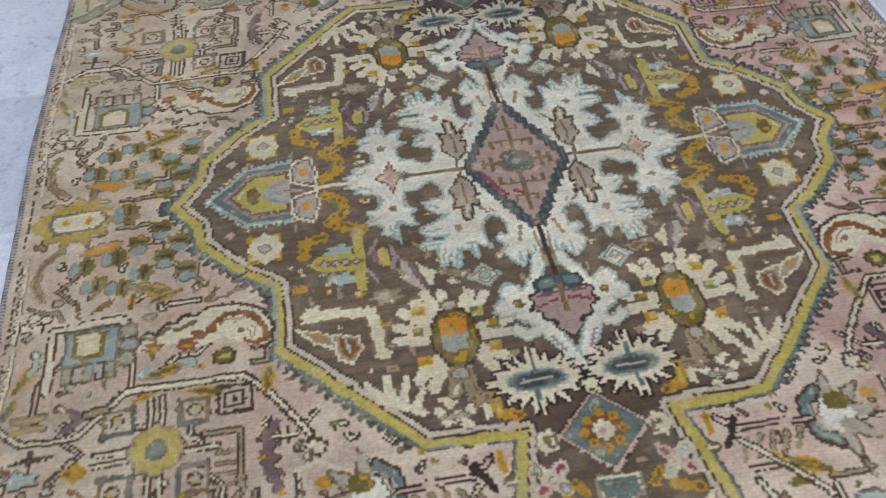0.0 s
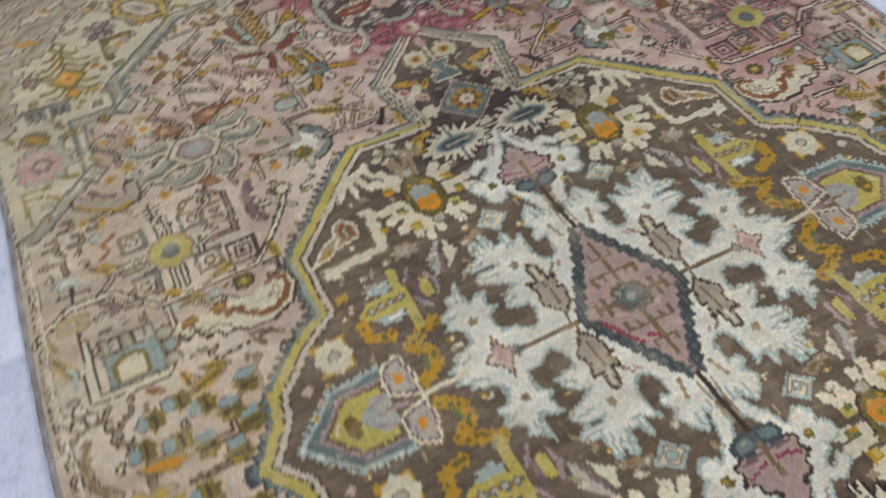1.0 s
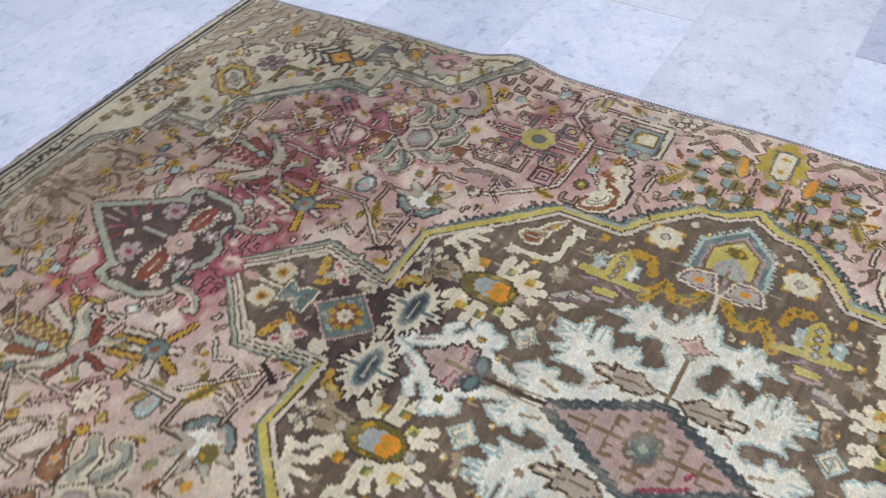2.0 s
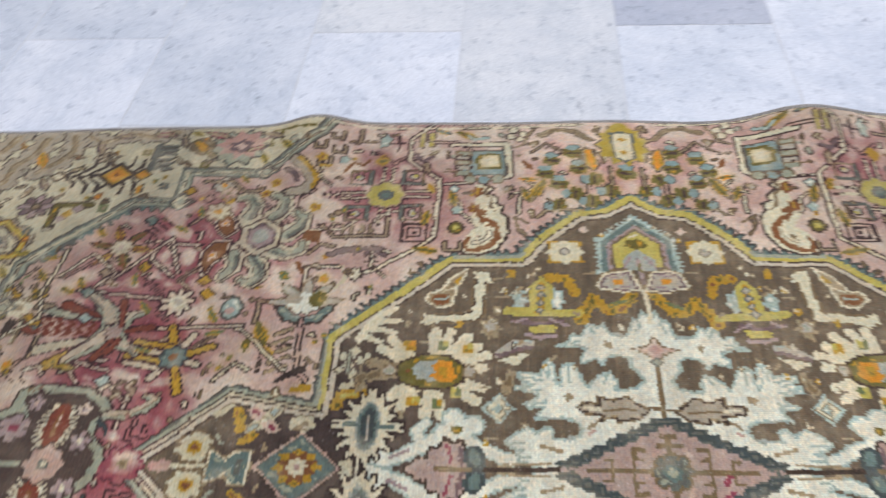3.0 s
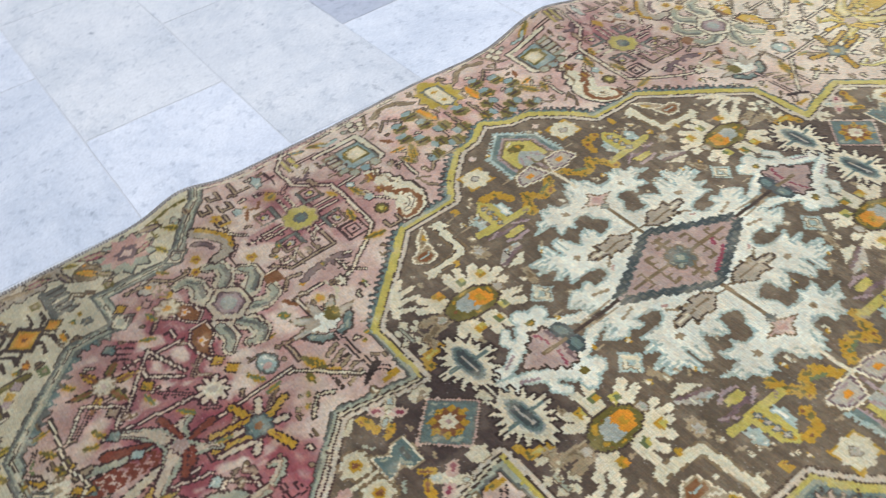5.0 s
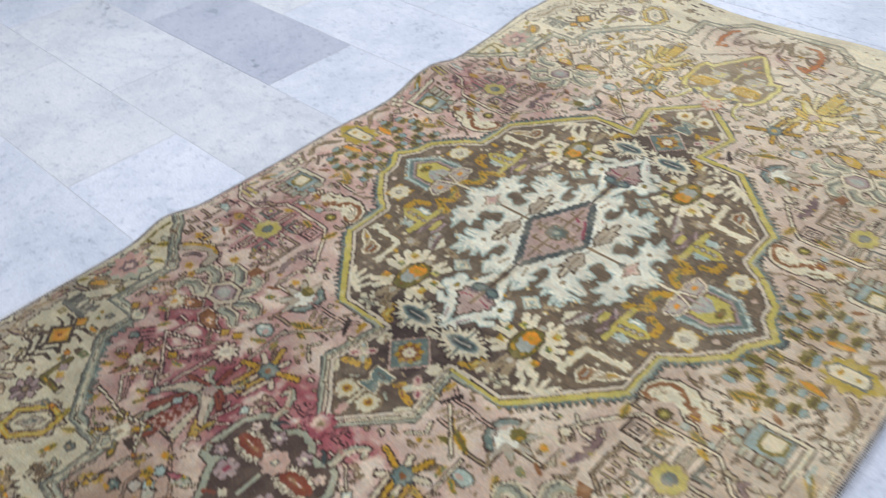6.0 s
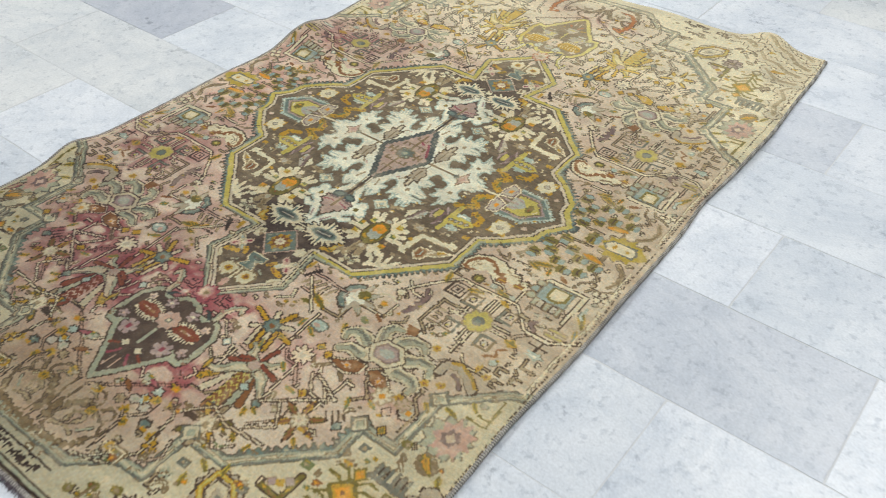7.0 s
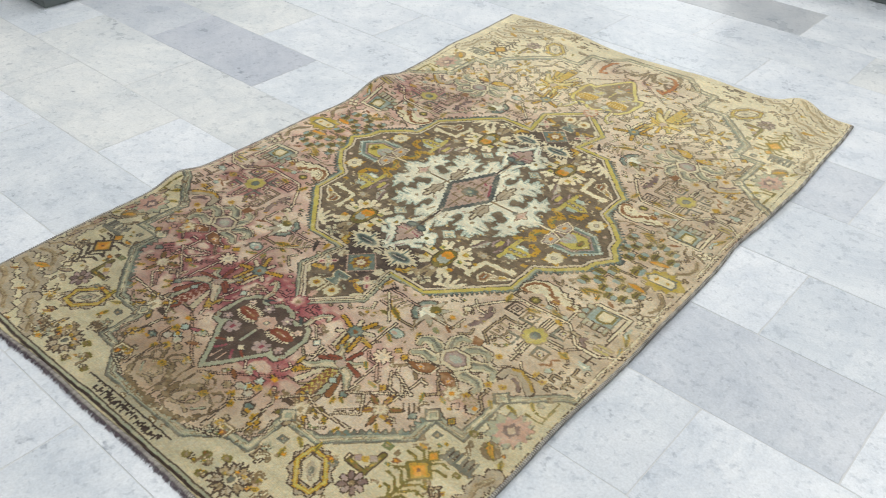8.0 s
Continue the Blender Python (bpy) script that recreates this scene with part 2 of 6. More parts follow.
def inside(p, X, Y):
    hit = np.zeros(X.shape, bool)
    q = np.roll(p, -1, 0)
    for (ax, ay), (bx, by) in zip(p, q):
        if ay != by:
            cut = (ay > Y) != (by > Y)
            hit ^= cut & (X < (bx - ax) * (Y - ay) / (by - ay) + ax)
    return hit


def poly(m, pts, k):
    p = laid(m, pts)
    w = window(p, 0.004)
    ink[w][inside(p, PX[w], PY[w])] = CODE[k]


def reach(p, X, Y, closed):
    """Distance to a polyline, and the way along it."""
    q = np.roll(p, -1, 0) if closed else p[1:]
    best, along, run = np.full(X.shape, 9.0), np.zeros(X.shape), 0.0
    for (ax, ay), (bx, by) in zip(p, q):
        dx, dy = bx - ax, by - ay
        n = math.hypot(dx, dy) or 1e-9
        t = np.clip(((X - ax) * dx + (Y - ay) * dy) / (n * n), 0, 1)
        d = np.hypot(X - ax - t * dx, Y - ay - t * dy)
        near = d < best
        best[near], along[near] = d[near], run + (t * n)[near]
        run += n
    return best, along


def stroke(m, pts, wide, k, closed=False, teeth=0.0, step=0.008):
    p = laid(m, pts)
    w = window(p, wide + teeth + 0.004)
    d, s = reach(p, PX[w], PY[w], closed)
    half = wide / 2
    if teeth:
        half = half + teeth * np.abs((s / step) % 1 - 0.5) * 2
    ink[w][d < half] = CODE[k]


def taper(m, pts, w0, w1, k):
    """A stroke that narrows along its way."""
    p = laid(m, pts)
    w = window(p, max(w0, w1) + 0.004)
    d, s = reach(p, PX[w], PY[w], False)
    f = s / max(1e-6, float(np.linalg.norm(np.diff(p, axis=0), axis=1).sum()))
    ink[w][d < (w0 + (w1 - w0) * f) / 2] = CODE[k]


def flame(m, pts, w0, w1, k, shade, edge="line"):
    """A curling arm: dark outline, pale body, a shaded flank."""
    taper(m, pts, w0 + 0.0044, w1 + 0.0044, edge)
    taper(m, pts, w0, w1, shade)
    q = move(m, 0.0020, 0.0016)
    taper(q, pts, w0 * 0.62, w1 * 0.55, k)


def lined(m, pts, wide, k, edge="line", rim=0.0020, closed=False):
    rim, wide = min(max(rim, 0.0022), 0.0024), wide * 0.8 if wide < 0.0065 else wide
    stroke(m, pts, wide + 2 * rim, edge, closed)
    stroke(m, pts, wide, k, closed)


def oval(m, x, y, rx, ry, k, turn=0, n=18):
    a = math.radians(turn)
    pts = []
    for i in range(n):
        t = 2 * math.pi * i / n
        px, py = rx * math.cos(t), ry * math.sin(t)
        pts.append((x + px * math.cos(a) - py * math.sin(a), y + px * math.sin(a) + py * math.cos(a)))
    poly(m, pts, k)


def burst(m, x, y, n, rx, ry, deep, k, turn=0):
    """A spiky oval with n points, cut to the depth 'deep'."""
    pts = []
    for i in range(2 * n):
        t = math.pi * i / n + math.radians(turn)
        r = 1.0 if i % 2 == 0 else deep
        pts.append((x + rx * r * math.cos(t), y + ry * r * math.sin(t)))
    poly(m, pts, k)


def lozenge(m, x, y, rx, ry, k):
    poly(m, [(x - rx, y), (x, y - ry), (x + rx, y), (x, y + ry)], k)


def box(m, x0, y0, x1, y1, k):
    poly(m, [(x0, y0), (x1, y0), (x1, y1), (x0, y1)], k)


def daisy(m, x, y, n, r, k, heart, edge="dark", fat=0.24):
    for rim, c in ((0.0025, edge), (0.0, k)):
        for i in range(n):
            t = 360 * i / n
            a = math.radians(t)
            oval(m, x + 0.62 * r * math.cos(a), y + 0.62 * r * math.sin(a), 0.40 * r + rim, fat * r + rim, c, t, 10)
    oval(m, x, y, 0.30 * r, 0.30 * r, heart, 0, 10)


def leaf(m, x, y, turn, long, k, vein=None, edge=None):
    q = move(m, x, y, turn)
    shape = [(-long, 0), (-0.4 * long, 0.34 * long), (0.3 * long, 0.30 * long), (long, 0.05 * long), (0.3 * long, -0.26 * long), (-0.4 * long, -0.30 * long)]
    if edge:
        poly(move(q, 0, 0, 0, 1 + 0.003 / long * 1.4), shape, edge)
    poly(q, shape, k)
    if vein:
        stroke(q, [(-0.7 * long, 0), (0.7 * long, 0)], 0.3 * long, vein)


def bars(m, x, y, turn, n, long, gap, wide, k):
    q = move(m, x, y, turn)
    for i in range(n):
        stroke(q, [(0, i * gap), (long, i * gap)], wide, k)


# ---- motifs, drawn for one quarter and mirrored into the other three ----
def medallion_field():
    quarter = [(0.394, 0.0), (0.369, 0.034), (0.363, 0.066), (0.318, 0.112), (0.286, 0.134), (0.285, 0.219), (0.160, 0.346), (0.068, 0.349), (0.090, 0.445), (0.012, 0.518), (0.0, 0.526)]
    ring = quarter + [(-x, y) for x, y in quarter[-2::-1]]
    ring = ring + [(x, -y) for x, y in ring[-2:0:-1]]
    p = np.array(ring)
    d, s = reach(p, PX, PY, True)
    sd = np.where(inside(p, PX, PY), -d, d)
    tri = np.abs((s / 0.0105) % 1 - 0.5) * 2
    pend = np.abs(PY) > 0.352
    warm = ~pend | (PY > 0)
    ink[sd < 0.020] = CODE["field"]
    band = warm & (np.abs(PX) < 0.3) & (np.abs(PY) > 0.11) & (np.abs(PY) < 0.215)
    ink[sd < 0.0092 + np.where(pend, 0.0010, 0.0120 * tri)] = CODE["navy"]
    ink[sd < 0.0092 + np.where(pend, 0.0006, 0.0060 * tri)] = CODE["teal"]
    ink[(sd < 0.0080) & warm] = CODE["yellow"]
    for far, k in ((0.0102, "slate"), (0.0074, "sage"), (0.0032, "line"), (0.0014, "ivory")):
        ink[(sd < far) & ~warm] = CODE[k]
    ink[(sd < 0.0080) & band] = CODE["sage"]
    ink[(sd < 0.0030) & band] = CODE["yellow"]
    ink[sd < -0.0020] = CODE["line"]
    ink[sd < -0.0038] = CODE["band"]
    ink[sd < -0.0098] = CODE["line"]
    ink[sd < -0.0116] = CODE["brown"]


def snow_bloom(m):
    """Three ragged white leaves with bluish rims, grown together round the diamond."""
    sideways = [(0.200, 0), (0.198, 0.004), (0.206, 0.008), (0.190, 0.014), (0.194, 0.019), (0.172, 0.025), (0.166, 0.033), (0.168, 0.042), (0.174, 0.049), (0.185, 0.052), (0.179, 0.059), (0.187, 0.069), (0.173, 0.073), (0.167, 0.078),
                (0.170, 0.087), (0.158, 0.092), (0.151, 0.103), (0.153, 0.083), (0.147, 0.072), (0.141, 0.077), (0.130, 0.079), (0.135, 0.062), (0.127, 0.056), (0.139, 0.049), (0.140, 0.038), (0.137, 0.026), (0.125, 0.026), (0.117, 0.020), (0.108, 0.014)]
    diagonal = [(0.099, 0.022), (0.095, 0.035), (0.096, 0.046), (0.106, 0.044), (0.118, 0.049), (0.114, 0.060), (0.107, 0.067), (0.096, 0.072), (0.107, 0.078), (0.128, 0.087), (0.129, 0.094), (0.121, 0.101), (0.099, 0.102), (0.109, 0.107),
                (0.124, 0.105), (0.136, 0.111), (0.126, 0.117), (0.114, 0.119), (0.118, 0.132), (0.115, 0.143), (0.109, 0.142), (0.102, 0.128), (0.101, 0.147), (0.096, 0.146), (0.090, 0.124), (0.082, 0.127), (0.076, 0.138), (0.072, 0.132), (0.074, 0.118), (0.058, 0.128), (0.059, 0.112), (0.061, 0.101), (0.057, 0.089), (0.052, 0.084)]
    upright = [(0.046, 0.082), (0.038, 0.086), (0.034, 0.095), (0.035, 0.112), (0.046, 0.110), (0.049, 0.118), (0.041, 0.126), (0.049, 0.136), (0.041, 0.148), (0.031, 0.158), (0.024, 0.149), (0.022, 0.138), (0.017, 0.149), (0.008, 0.145), (0.006, 0.130), (0, 0.128)]
    rim = sideways + diagonal + upright
    poly(m, rim + [(0, 0)], "snow")
    stroke(m, rim, 0.0034, "ice")
    # pale blue stripes along some of the fingers, and darker flecks at their roots
    for ax, ay, bx, by in ((0.106, 0.091, 0.124, 0.093), (0.112, 0.113, 0.128, 0.111), (0.108, 0.120, 0.112, 0.138), (0.094, 0.122, 0.098, 0.140), (0.080, 0.116, 0.077, 0.131), (0.104, 0.057, 0.114, 0.053), (0.160, 0.078, 0.155, 0.096), (0.170, 0.062, 0.181, 0.067), (0.188, 0.010, 0.176, 0.016), (0.030, 0.138, 0.031, 0.152), (0.014, 0.134, 0.013, 0.143)):
        stroke(m, [(ax, ay), (bx, by)], 0.0032, "ice")
    for ax, ay, bx, by in ((0.150, 0.072, 0.154, 0.080), (0.168, 0.028, 0.170, 0.040), (0.038, 0.088, 0.035, 0.098), (0.059, 0.104, 0.060, 0.116)):
        stroke(m, [(ax, ay), (bx, by)], 0.0034, "sky")
    # eyes and veins of the leaves
    for x, y in ((0.086, 0.093), (0.155, 0.050)):
        burst(m, x, y, 5, 0.0060, 0.0056, 0.7, "ash", 15)
    stroke(m, [(0.020, 0.104), (0.026, 0.122)], 0.0044, "ash")
    stroke(m, [(0.058, 0.066), (0.050, 0.076)], 0.0044, "ash")
    stroke(m, [(0.046, 0.072), (0.042, 0.076)], 0.0040, "rose")
    # the outlined feather beside the diamond
    half = [(0.071, 0.014), (0.060, 0.026), (0.056, 0.046), (0.062, 0.046), (0.057, 0.064), (0.064, 0.060), (0.068, 0.082), (0.074, 0.086), (0.078, 0.080), (0.076, 0.062), (0.087, 0.064), (0.082, 0.050), (0.086, 0.034), (0.079, 0.027)]
    stroke(m, half, 0.0044, "taupe", True)
    poly(m, half, "stone")
    stroke(m, half, 0.0018, "line", True)
    stroke(m, [(0.070, 0.026), (0.071, 0.060)], 0.0028, "taupe")
    stroke(m, [(0.071, 0.062), (0.073, 0.078)], 0.0034, "cream")
    stroke(m, [(0.062, 0.048), (0.060, 0.058)], 0.0030, "ash")
    stroke(m, [(0.071, 0.0), (0.073, 0.018)], 0.0032, "taupe")


def centre_diamond(m):
    tips = [(0.060, 0), (0, 0.108), (-0.060, 0), (0, -0.108)]
    poly(m, tips, "dusk")
    # stepped double outline
    for k, shrink, wide in (("slate", 0.0022, 0.0100), ("navy", -0.0010, 0.0034), ("navy", 0.0056, 0.0030)):
        for sx in (-1, 1):
            for sy in (-1, 1):
                pts, n = [], 9
                for i in range(n):
                    x0, y0 = (0.060 - shrink) * (1 - i / n), (0.108 - 1.8 * shrink) * i / n
                    y1 = (0.108 - 1.8 * shrink) * (i + 1) / n
                    pts += [(sx * x0, sy * y0), (sx * x0, sy * y1)]
                stroke(m, pts, wide, k)
    stroke(m, [(0.044, 0.014), (0.020, 0.056)], 0.0044, "wine")
    stroke(m, [(0.012, 0.048), (0.004, 0.054)], 0.0050, "wine")
    stroke(m, [(0, -0.080), (0, 0.080)], 0.0050, "taupe")
    stroke(m, [(-0.042, 0), (0.042, 0)], 0.0046, "taupe")
    for sx in (-1, 1):
        for sy in (-1, 1):
            q = move(m, 0, 0, 0, sx, sy)
            stroke(q, [(0.002, 0.036), (0.024, 0.036), (0.024, 0.026)], 0.0044, "taupe")
            stroke(q, [(0.013, 0.036), (0.013, 0.028)], 0.0036, "taupe")
            stroke(q, [(0.030, 0.0), (0.030, 0.011)], 0.0044, "taupe")
            stroke(q, [(0.040, 0.0), (0.040, 0.007)], 0.0040, "taupe")
            stroke(q, [(0.0, 0.058), (0.012, 0.058), (0.012, 0.064)], 0.0044, "taupe")
            stroke(q, [(0.018, 0.018), (0.024, 0.014)], 0.0050, "rose")
    daisy(m, 0, 0, 8, 0.020, "slate", "taupe", "taupe", 0.30)
    oval(m, 0, 0, 0.0100, 0.0100, "teal", 0, 10)
    oval(m, 0, 0, 0.0052, 0.0052, "sage", 0, 8)


def axis_flower(m):
    """Stem, calyx and palmette on the long axis, between two small white flowers."""
    for s in (-1, 1):
        q = move(m, 0, 0, 0, s, 1)
        for out, k in ((0.0040, "ice"), (0.0, "snow")):
            for t in (20, 110, 200, 290):
                a = math.radians(t)
                oval(q, 0.047 + 0.0125 * math.cos(a), 0.204 + 0.0125 * math.sin(a), 0.0125 + out, 0.0100 + out, k, t, 10)
            stroke(q, [(0.030, 0.190), (0.014, 0.160), (0.012, 0.150)], 0.0110 + 1.4 * out, k)
            stroke(q, [(0.036, 0.224), (0.028, 0.240), (0.044, 0.246), (0.054, 0.238)], 0.0100 + 1.4 * out, k)
            taper(q, [(0.040, 0.216), (0.024, 0.242), (0.012, 0.264), (0.002, 0.292)], 0.0150 + 1.4 * out, 0.0110 + 1.4 * out, k)
            taper(q, [(0.008, 0.272), (0.018, 0.282)], 0.0100 + 1.4 * out, 0.0070 + 1.4 * out, k)
        oval(q, 0.047, 0.205, 0.0058, 0.0056, "olive", 0, 8)
        stroke(q, [(0.022, 0.252), (0.012, 0.272)], 0.0040, "lilac")
    taper(m, [(0, 0.104), (0, 0.176)], 0.0034, 0.0050, "line")
    for s in (-1, 1):
        stroke(m, [(s * 0.007, 0.116), (s * 0.005, 0.164)], 0.0030, "ash")
    fan = [(0, 0.194), (0.018, 0.194), (0.032, 0.201), (0.029, 0.210), (0.034, 0.216), (0.024, 0.222), (0.025, 0.230), (0.012, 0.233), (0.012, 0.242), (0, 0.255)]
    fan = fan + [(-x, y) for x, y in fan[-2:0:-1]]
    stroke(m, fan, 0.0060, "line", True)
    poly(m, fan, "dusk")
    for s in (-1, 1):
        stroke(m, [(s * 0.003, 0.198), (s * 0.026, 0.201)], 0.0042, "mauve")
        stroke(m, [(s * 0.006, 0.208), (s * 0.028, 0.214)], 0.0030, "wine")
        stroke(m, [(s * 0.004, 0.218), (s * 0.016, 0.230)], 0.0030, "dusk")
        oval(m, s * 0.0125, 0.186, 0.0155, 0.0105, "navy", s * 10)
        oval(m, s * 0.0135, 0.186, 0.0095, 0.0062, "teal", s * 10)
    taper(m, [(0, 0.192), (0, 0.226)], 0.0070, 0.0040, "taupe")
    burst(m, 0, 0.314, 6, 0.0110, 0.0110, 0.75, "ivory", 10)


def arm_flower(m):
    """Line and small flower on the short axis."""
    stroke(m, [(0.060, 0), (0.132, 0)], 0.0036, "taupe")
    burst(m, 0.150, 0, 4, 0.020, 0.027, 0.50, "taupe")
    burst(m, 0.150, 0, 4, 0.016, 0.022, 0.50, "rose")
    burst(m, 0.150, 0, 4, 0.007, 0.009, 0.6, "blush")
    lozenge(m, 0.133, 0, 0.0080, 0.0085, "slate")


def shield(m):
    hull = [(0.268, -0.043), (0.318, -0.041), (0.336, -0.023), (0.358, 0), (0.336, 0.023), (0.318, 0.041), (0.268, 0.043)]
    poly(m, hull, "brown")
    stroke(m, hull, 0.0060, "ice", False, 0.0060, 0.0072)
    stroke(m, [(0.268, -0.039), (0.316, -0.037), (0.353, 0), (0.316, 0.037), (0.268, 0.039)], 0.0068, "teal")
    stroke(m, [(0.270, -0.033), (0.313, -0.032), (0.344, 0), (0.313, 0.032), (0.270, 0.033)], 0.0034, "lilac")
    stroke(m, [(0.270, -0.0300), (0.312, -0.0295), (0.340, 0), (0.312, 0.0295), (0.270, 0.0300)], 0.0026, "taupe")
    poly(m, [(0.272, -0.028), (0.310, -0.028), (0.336, 0), (0.310, 0.028), (0.272, 0.028)], "yellow")
    poly(m, [(0.268, -0.020), (0.286, -0.018), (0.303, 0), (0.286, 0.018), (0.268, 0.020)], "sky")
    stroke(m, [(0.272, -0.018), (0.290, -0.009)], 0.0036, "lilac")
    stroke(m, [(0.272, 0.018), (0.290, 0.009)], 0.0036, "lilac")
    poly(m, [(0.309, -0.013), (0.317, -0.010), (0.320, 0.002), (0.313, 0.014), (0.306, 0.011), (0.303, 0.000)], "olive")
    stroke(m, [(0.324, -0.006), (0.328, 0.000)], 0.0036, "cream")
    for s in (-1, 1):
        q = move(m, 0.250, s * 0.027, s * 6)
        for r, k in ((1.10, "taupe"), (1.0, "cream"), (0.84, "mauve"), (0.72, "grey"), (0.24, "orange")):
            poly(q, [(-0.017 * r, -0.025 * s * r), (0.000, -0.021 * s * r), (0.014 * r, -0.018 * s * r), (0.019 * r, 0.002), (0.014 * r, 0.016 * s * r), (-0.002 * r, 0.027 * s * r), (-0.008 * r, 0.025 * s * r), (-0.012 * r, 0.012 * s * r), (-0.018 * r, 0.002)], k)
        stroke(q, [(-0.009, -0.010 * s), (-0.010, 0.004 * s)], 0.0026, "lilac")
        stroke(q, [(0.010, -0.008 * s), (0.008, 0.008 * s)], 0.0026, "lilac")
    stroke(m, [(0.190, 0), (0.234, 0)], 0.0062, "cream")
    stroke(m, [(0.250, 0), (0.284, 0)], 0.0072, "mauve")
    stroke(m, [(0.256, 0), (0.284, 0)], 0.0040, "lilac")
    stroke(m, [(0.266, 0), (0.280, 0)], 0.0026, "olive")


def gold_chain(m):
    # hooked gold scrolls with a green core
    for pts in ([(0.238, 0.010), (0.222, 0.018), (0.208, 0.030), (0.206, 0.044), (0.220, 0.054)], [(0.222, 0.058), (0.206, 0.068), (0.190, 0.074)]):
        stroke(m, pts, 0.0112, "gold", False, 0.0030, 0.009)
    stroke(m, [(0.219, 0.024), (0.213, 0.040)], 0.0052, "green")
    stroke(m, [(0.212, 0.062), (0.200, 0.069)], 0.0032, "olive")
    stroke(m, [(0.256, 0.102), (0.255, 0.083), (0.234, 0.078)], 0.0096, "gold", False, 0.0028, 0.008)
    # white lozenge with gold corners
    burst(m, 0.298, 0.082, 4, 0.027, 0.029, 0.66, "gold", 45)
    burst(m, 0.298, 0.082, 8, 0.0215, 0.0235, 0.80, "ivory", 0)
    burst(m, 0.298, 0.082, 4, 0.007, 0.007, 0.7, "grey", 0)
    lozenge(m, 0.336, 0.058, 0.0070, 0.0060, "rose")
    box(m, 0.256, 0.142, 0.270, 0.151, "gold")


def yellow_bug(m):
    for y in (0.099, 0.140):
        burst(m, 0.221, y, 6, 0.021, 0.0105, 0.6, "ice", 15)
    stroke(m, [(0.199, 0.077), (0.202, 0.154)], 0.0120, "yellow")
    hull = [(0.256, 0.114), (0.241, 0.102), (0.194, 0.106), (0.194, 0.131), (0.241, 0.128)]
    poly(m, hull, "yellow")
    stroke(m, [(0.244, 0.115), (0.200, 0.119)], 0.0075, "gold")
    for i in range(4):
        lozenge(m, 0.204 + 0.0115 * i, 0.1185 - 0.001 * i, 0.0062, 0.0060, "slate")
        lozenge(m, 0.204 + 0.0115 * i, 0.1185 - 0.001 * i, 0.0036, 0.0034, "grey")
    stroke(m, [(0.187, 0.098), (0.183, 0.120), (0.187, 0.148)], 0.0062, "mauve")
    stroke(m, [(0.180, 0.092), (0.190, 0.110)], 0.0036, "lilac")
    stroke(m, [(0.184, 0.150), (0.192, 0.134)], 0.0036, "lilac")
    poly(m, [(0.181, 0.118), (0.179, 0.102), (0.170, 0.106), (0.169, 0.130), (0.178, 0.132)], "yellow")
    stroke(m, [(0.166, 0.104), (0.163, 0.120), (0.168, 0.134)], 0.0056, "lilac")
    # striped leaf between bug and flower
    poly(m, [(0.160, 0.126), (0.150, 0.128), (0.136, 0.166), (0.142, 0.168), (0.160, 0.150)], "grey")
    poly(m, [(0.142, 0.130), (0.124, 0.146), (0.132, 0.166), (0.138, 0.152)], "ivory")
    stroke(m, [(0.150, 0.130), (0.138, 0.164)], 0.0048, "mauve")
    stroke(m, [(0.158, 0.132), (0.156, 0.148)], 0.0030, "ice")


def elbow(m):
    lined(m, [(0.262, 0.180), (0.196, 0.186), (0.189, 0.240)], 0.0125, "ivory", "taupe", 0.0012)
    poly(m, [(0.248, 0.166), (0.264, 0.172), (0.268, 0.188), (0.250, 0.188)], "ivory")
    poly(m, [(0.176, 0.230), (0.192, 0.228), (0.200, 0.246), (0.184, 0.248)], "ivory")
    burst(m, 0.178, 0.170, 7, 0.020, 0.013, 0.6, "ash", 10)
    burst(m, 0.180, 0.170, 5, 0.010, 0.007, 0.6, "grey", 10)
    # outlined creature in the angle
    shape = [(0.272, 0.196), (0.252, 0.202), (0.242, 0.208), (0.230, 0.210), (0.212, 0.214), (0.208, 0.230), (0.220, 0.246), (0.232, 0.240), (0.236, 0.226), (0.256, 0.216)]
    poly(m, shape, "ash")
    stroke(m, shape, 0.0028, "cream", True)
    poly(m, [(0.262, 0.200), (0.246, 0.207), (0.250, 0.212)], "gold")
    poly(m, [(0.230, 0.214), (0.215, 0.218), (0.213, 0.232), (0.222, 0.240), (0.230, 0.232)], "rust")
    stroke(m, [(0.224, 0.218), (0.222, 0.234)], 0.0030, "ice")
    stroke(m, [(0.240, 0.210), (0.234, 0.222)], 0.0030, "cream")


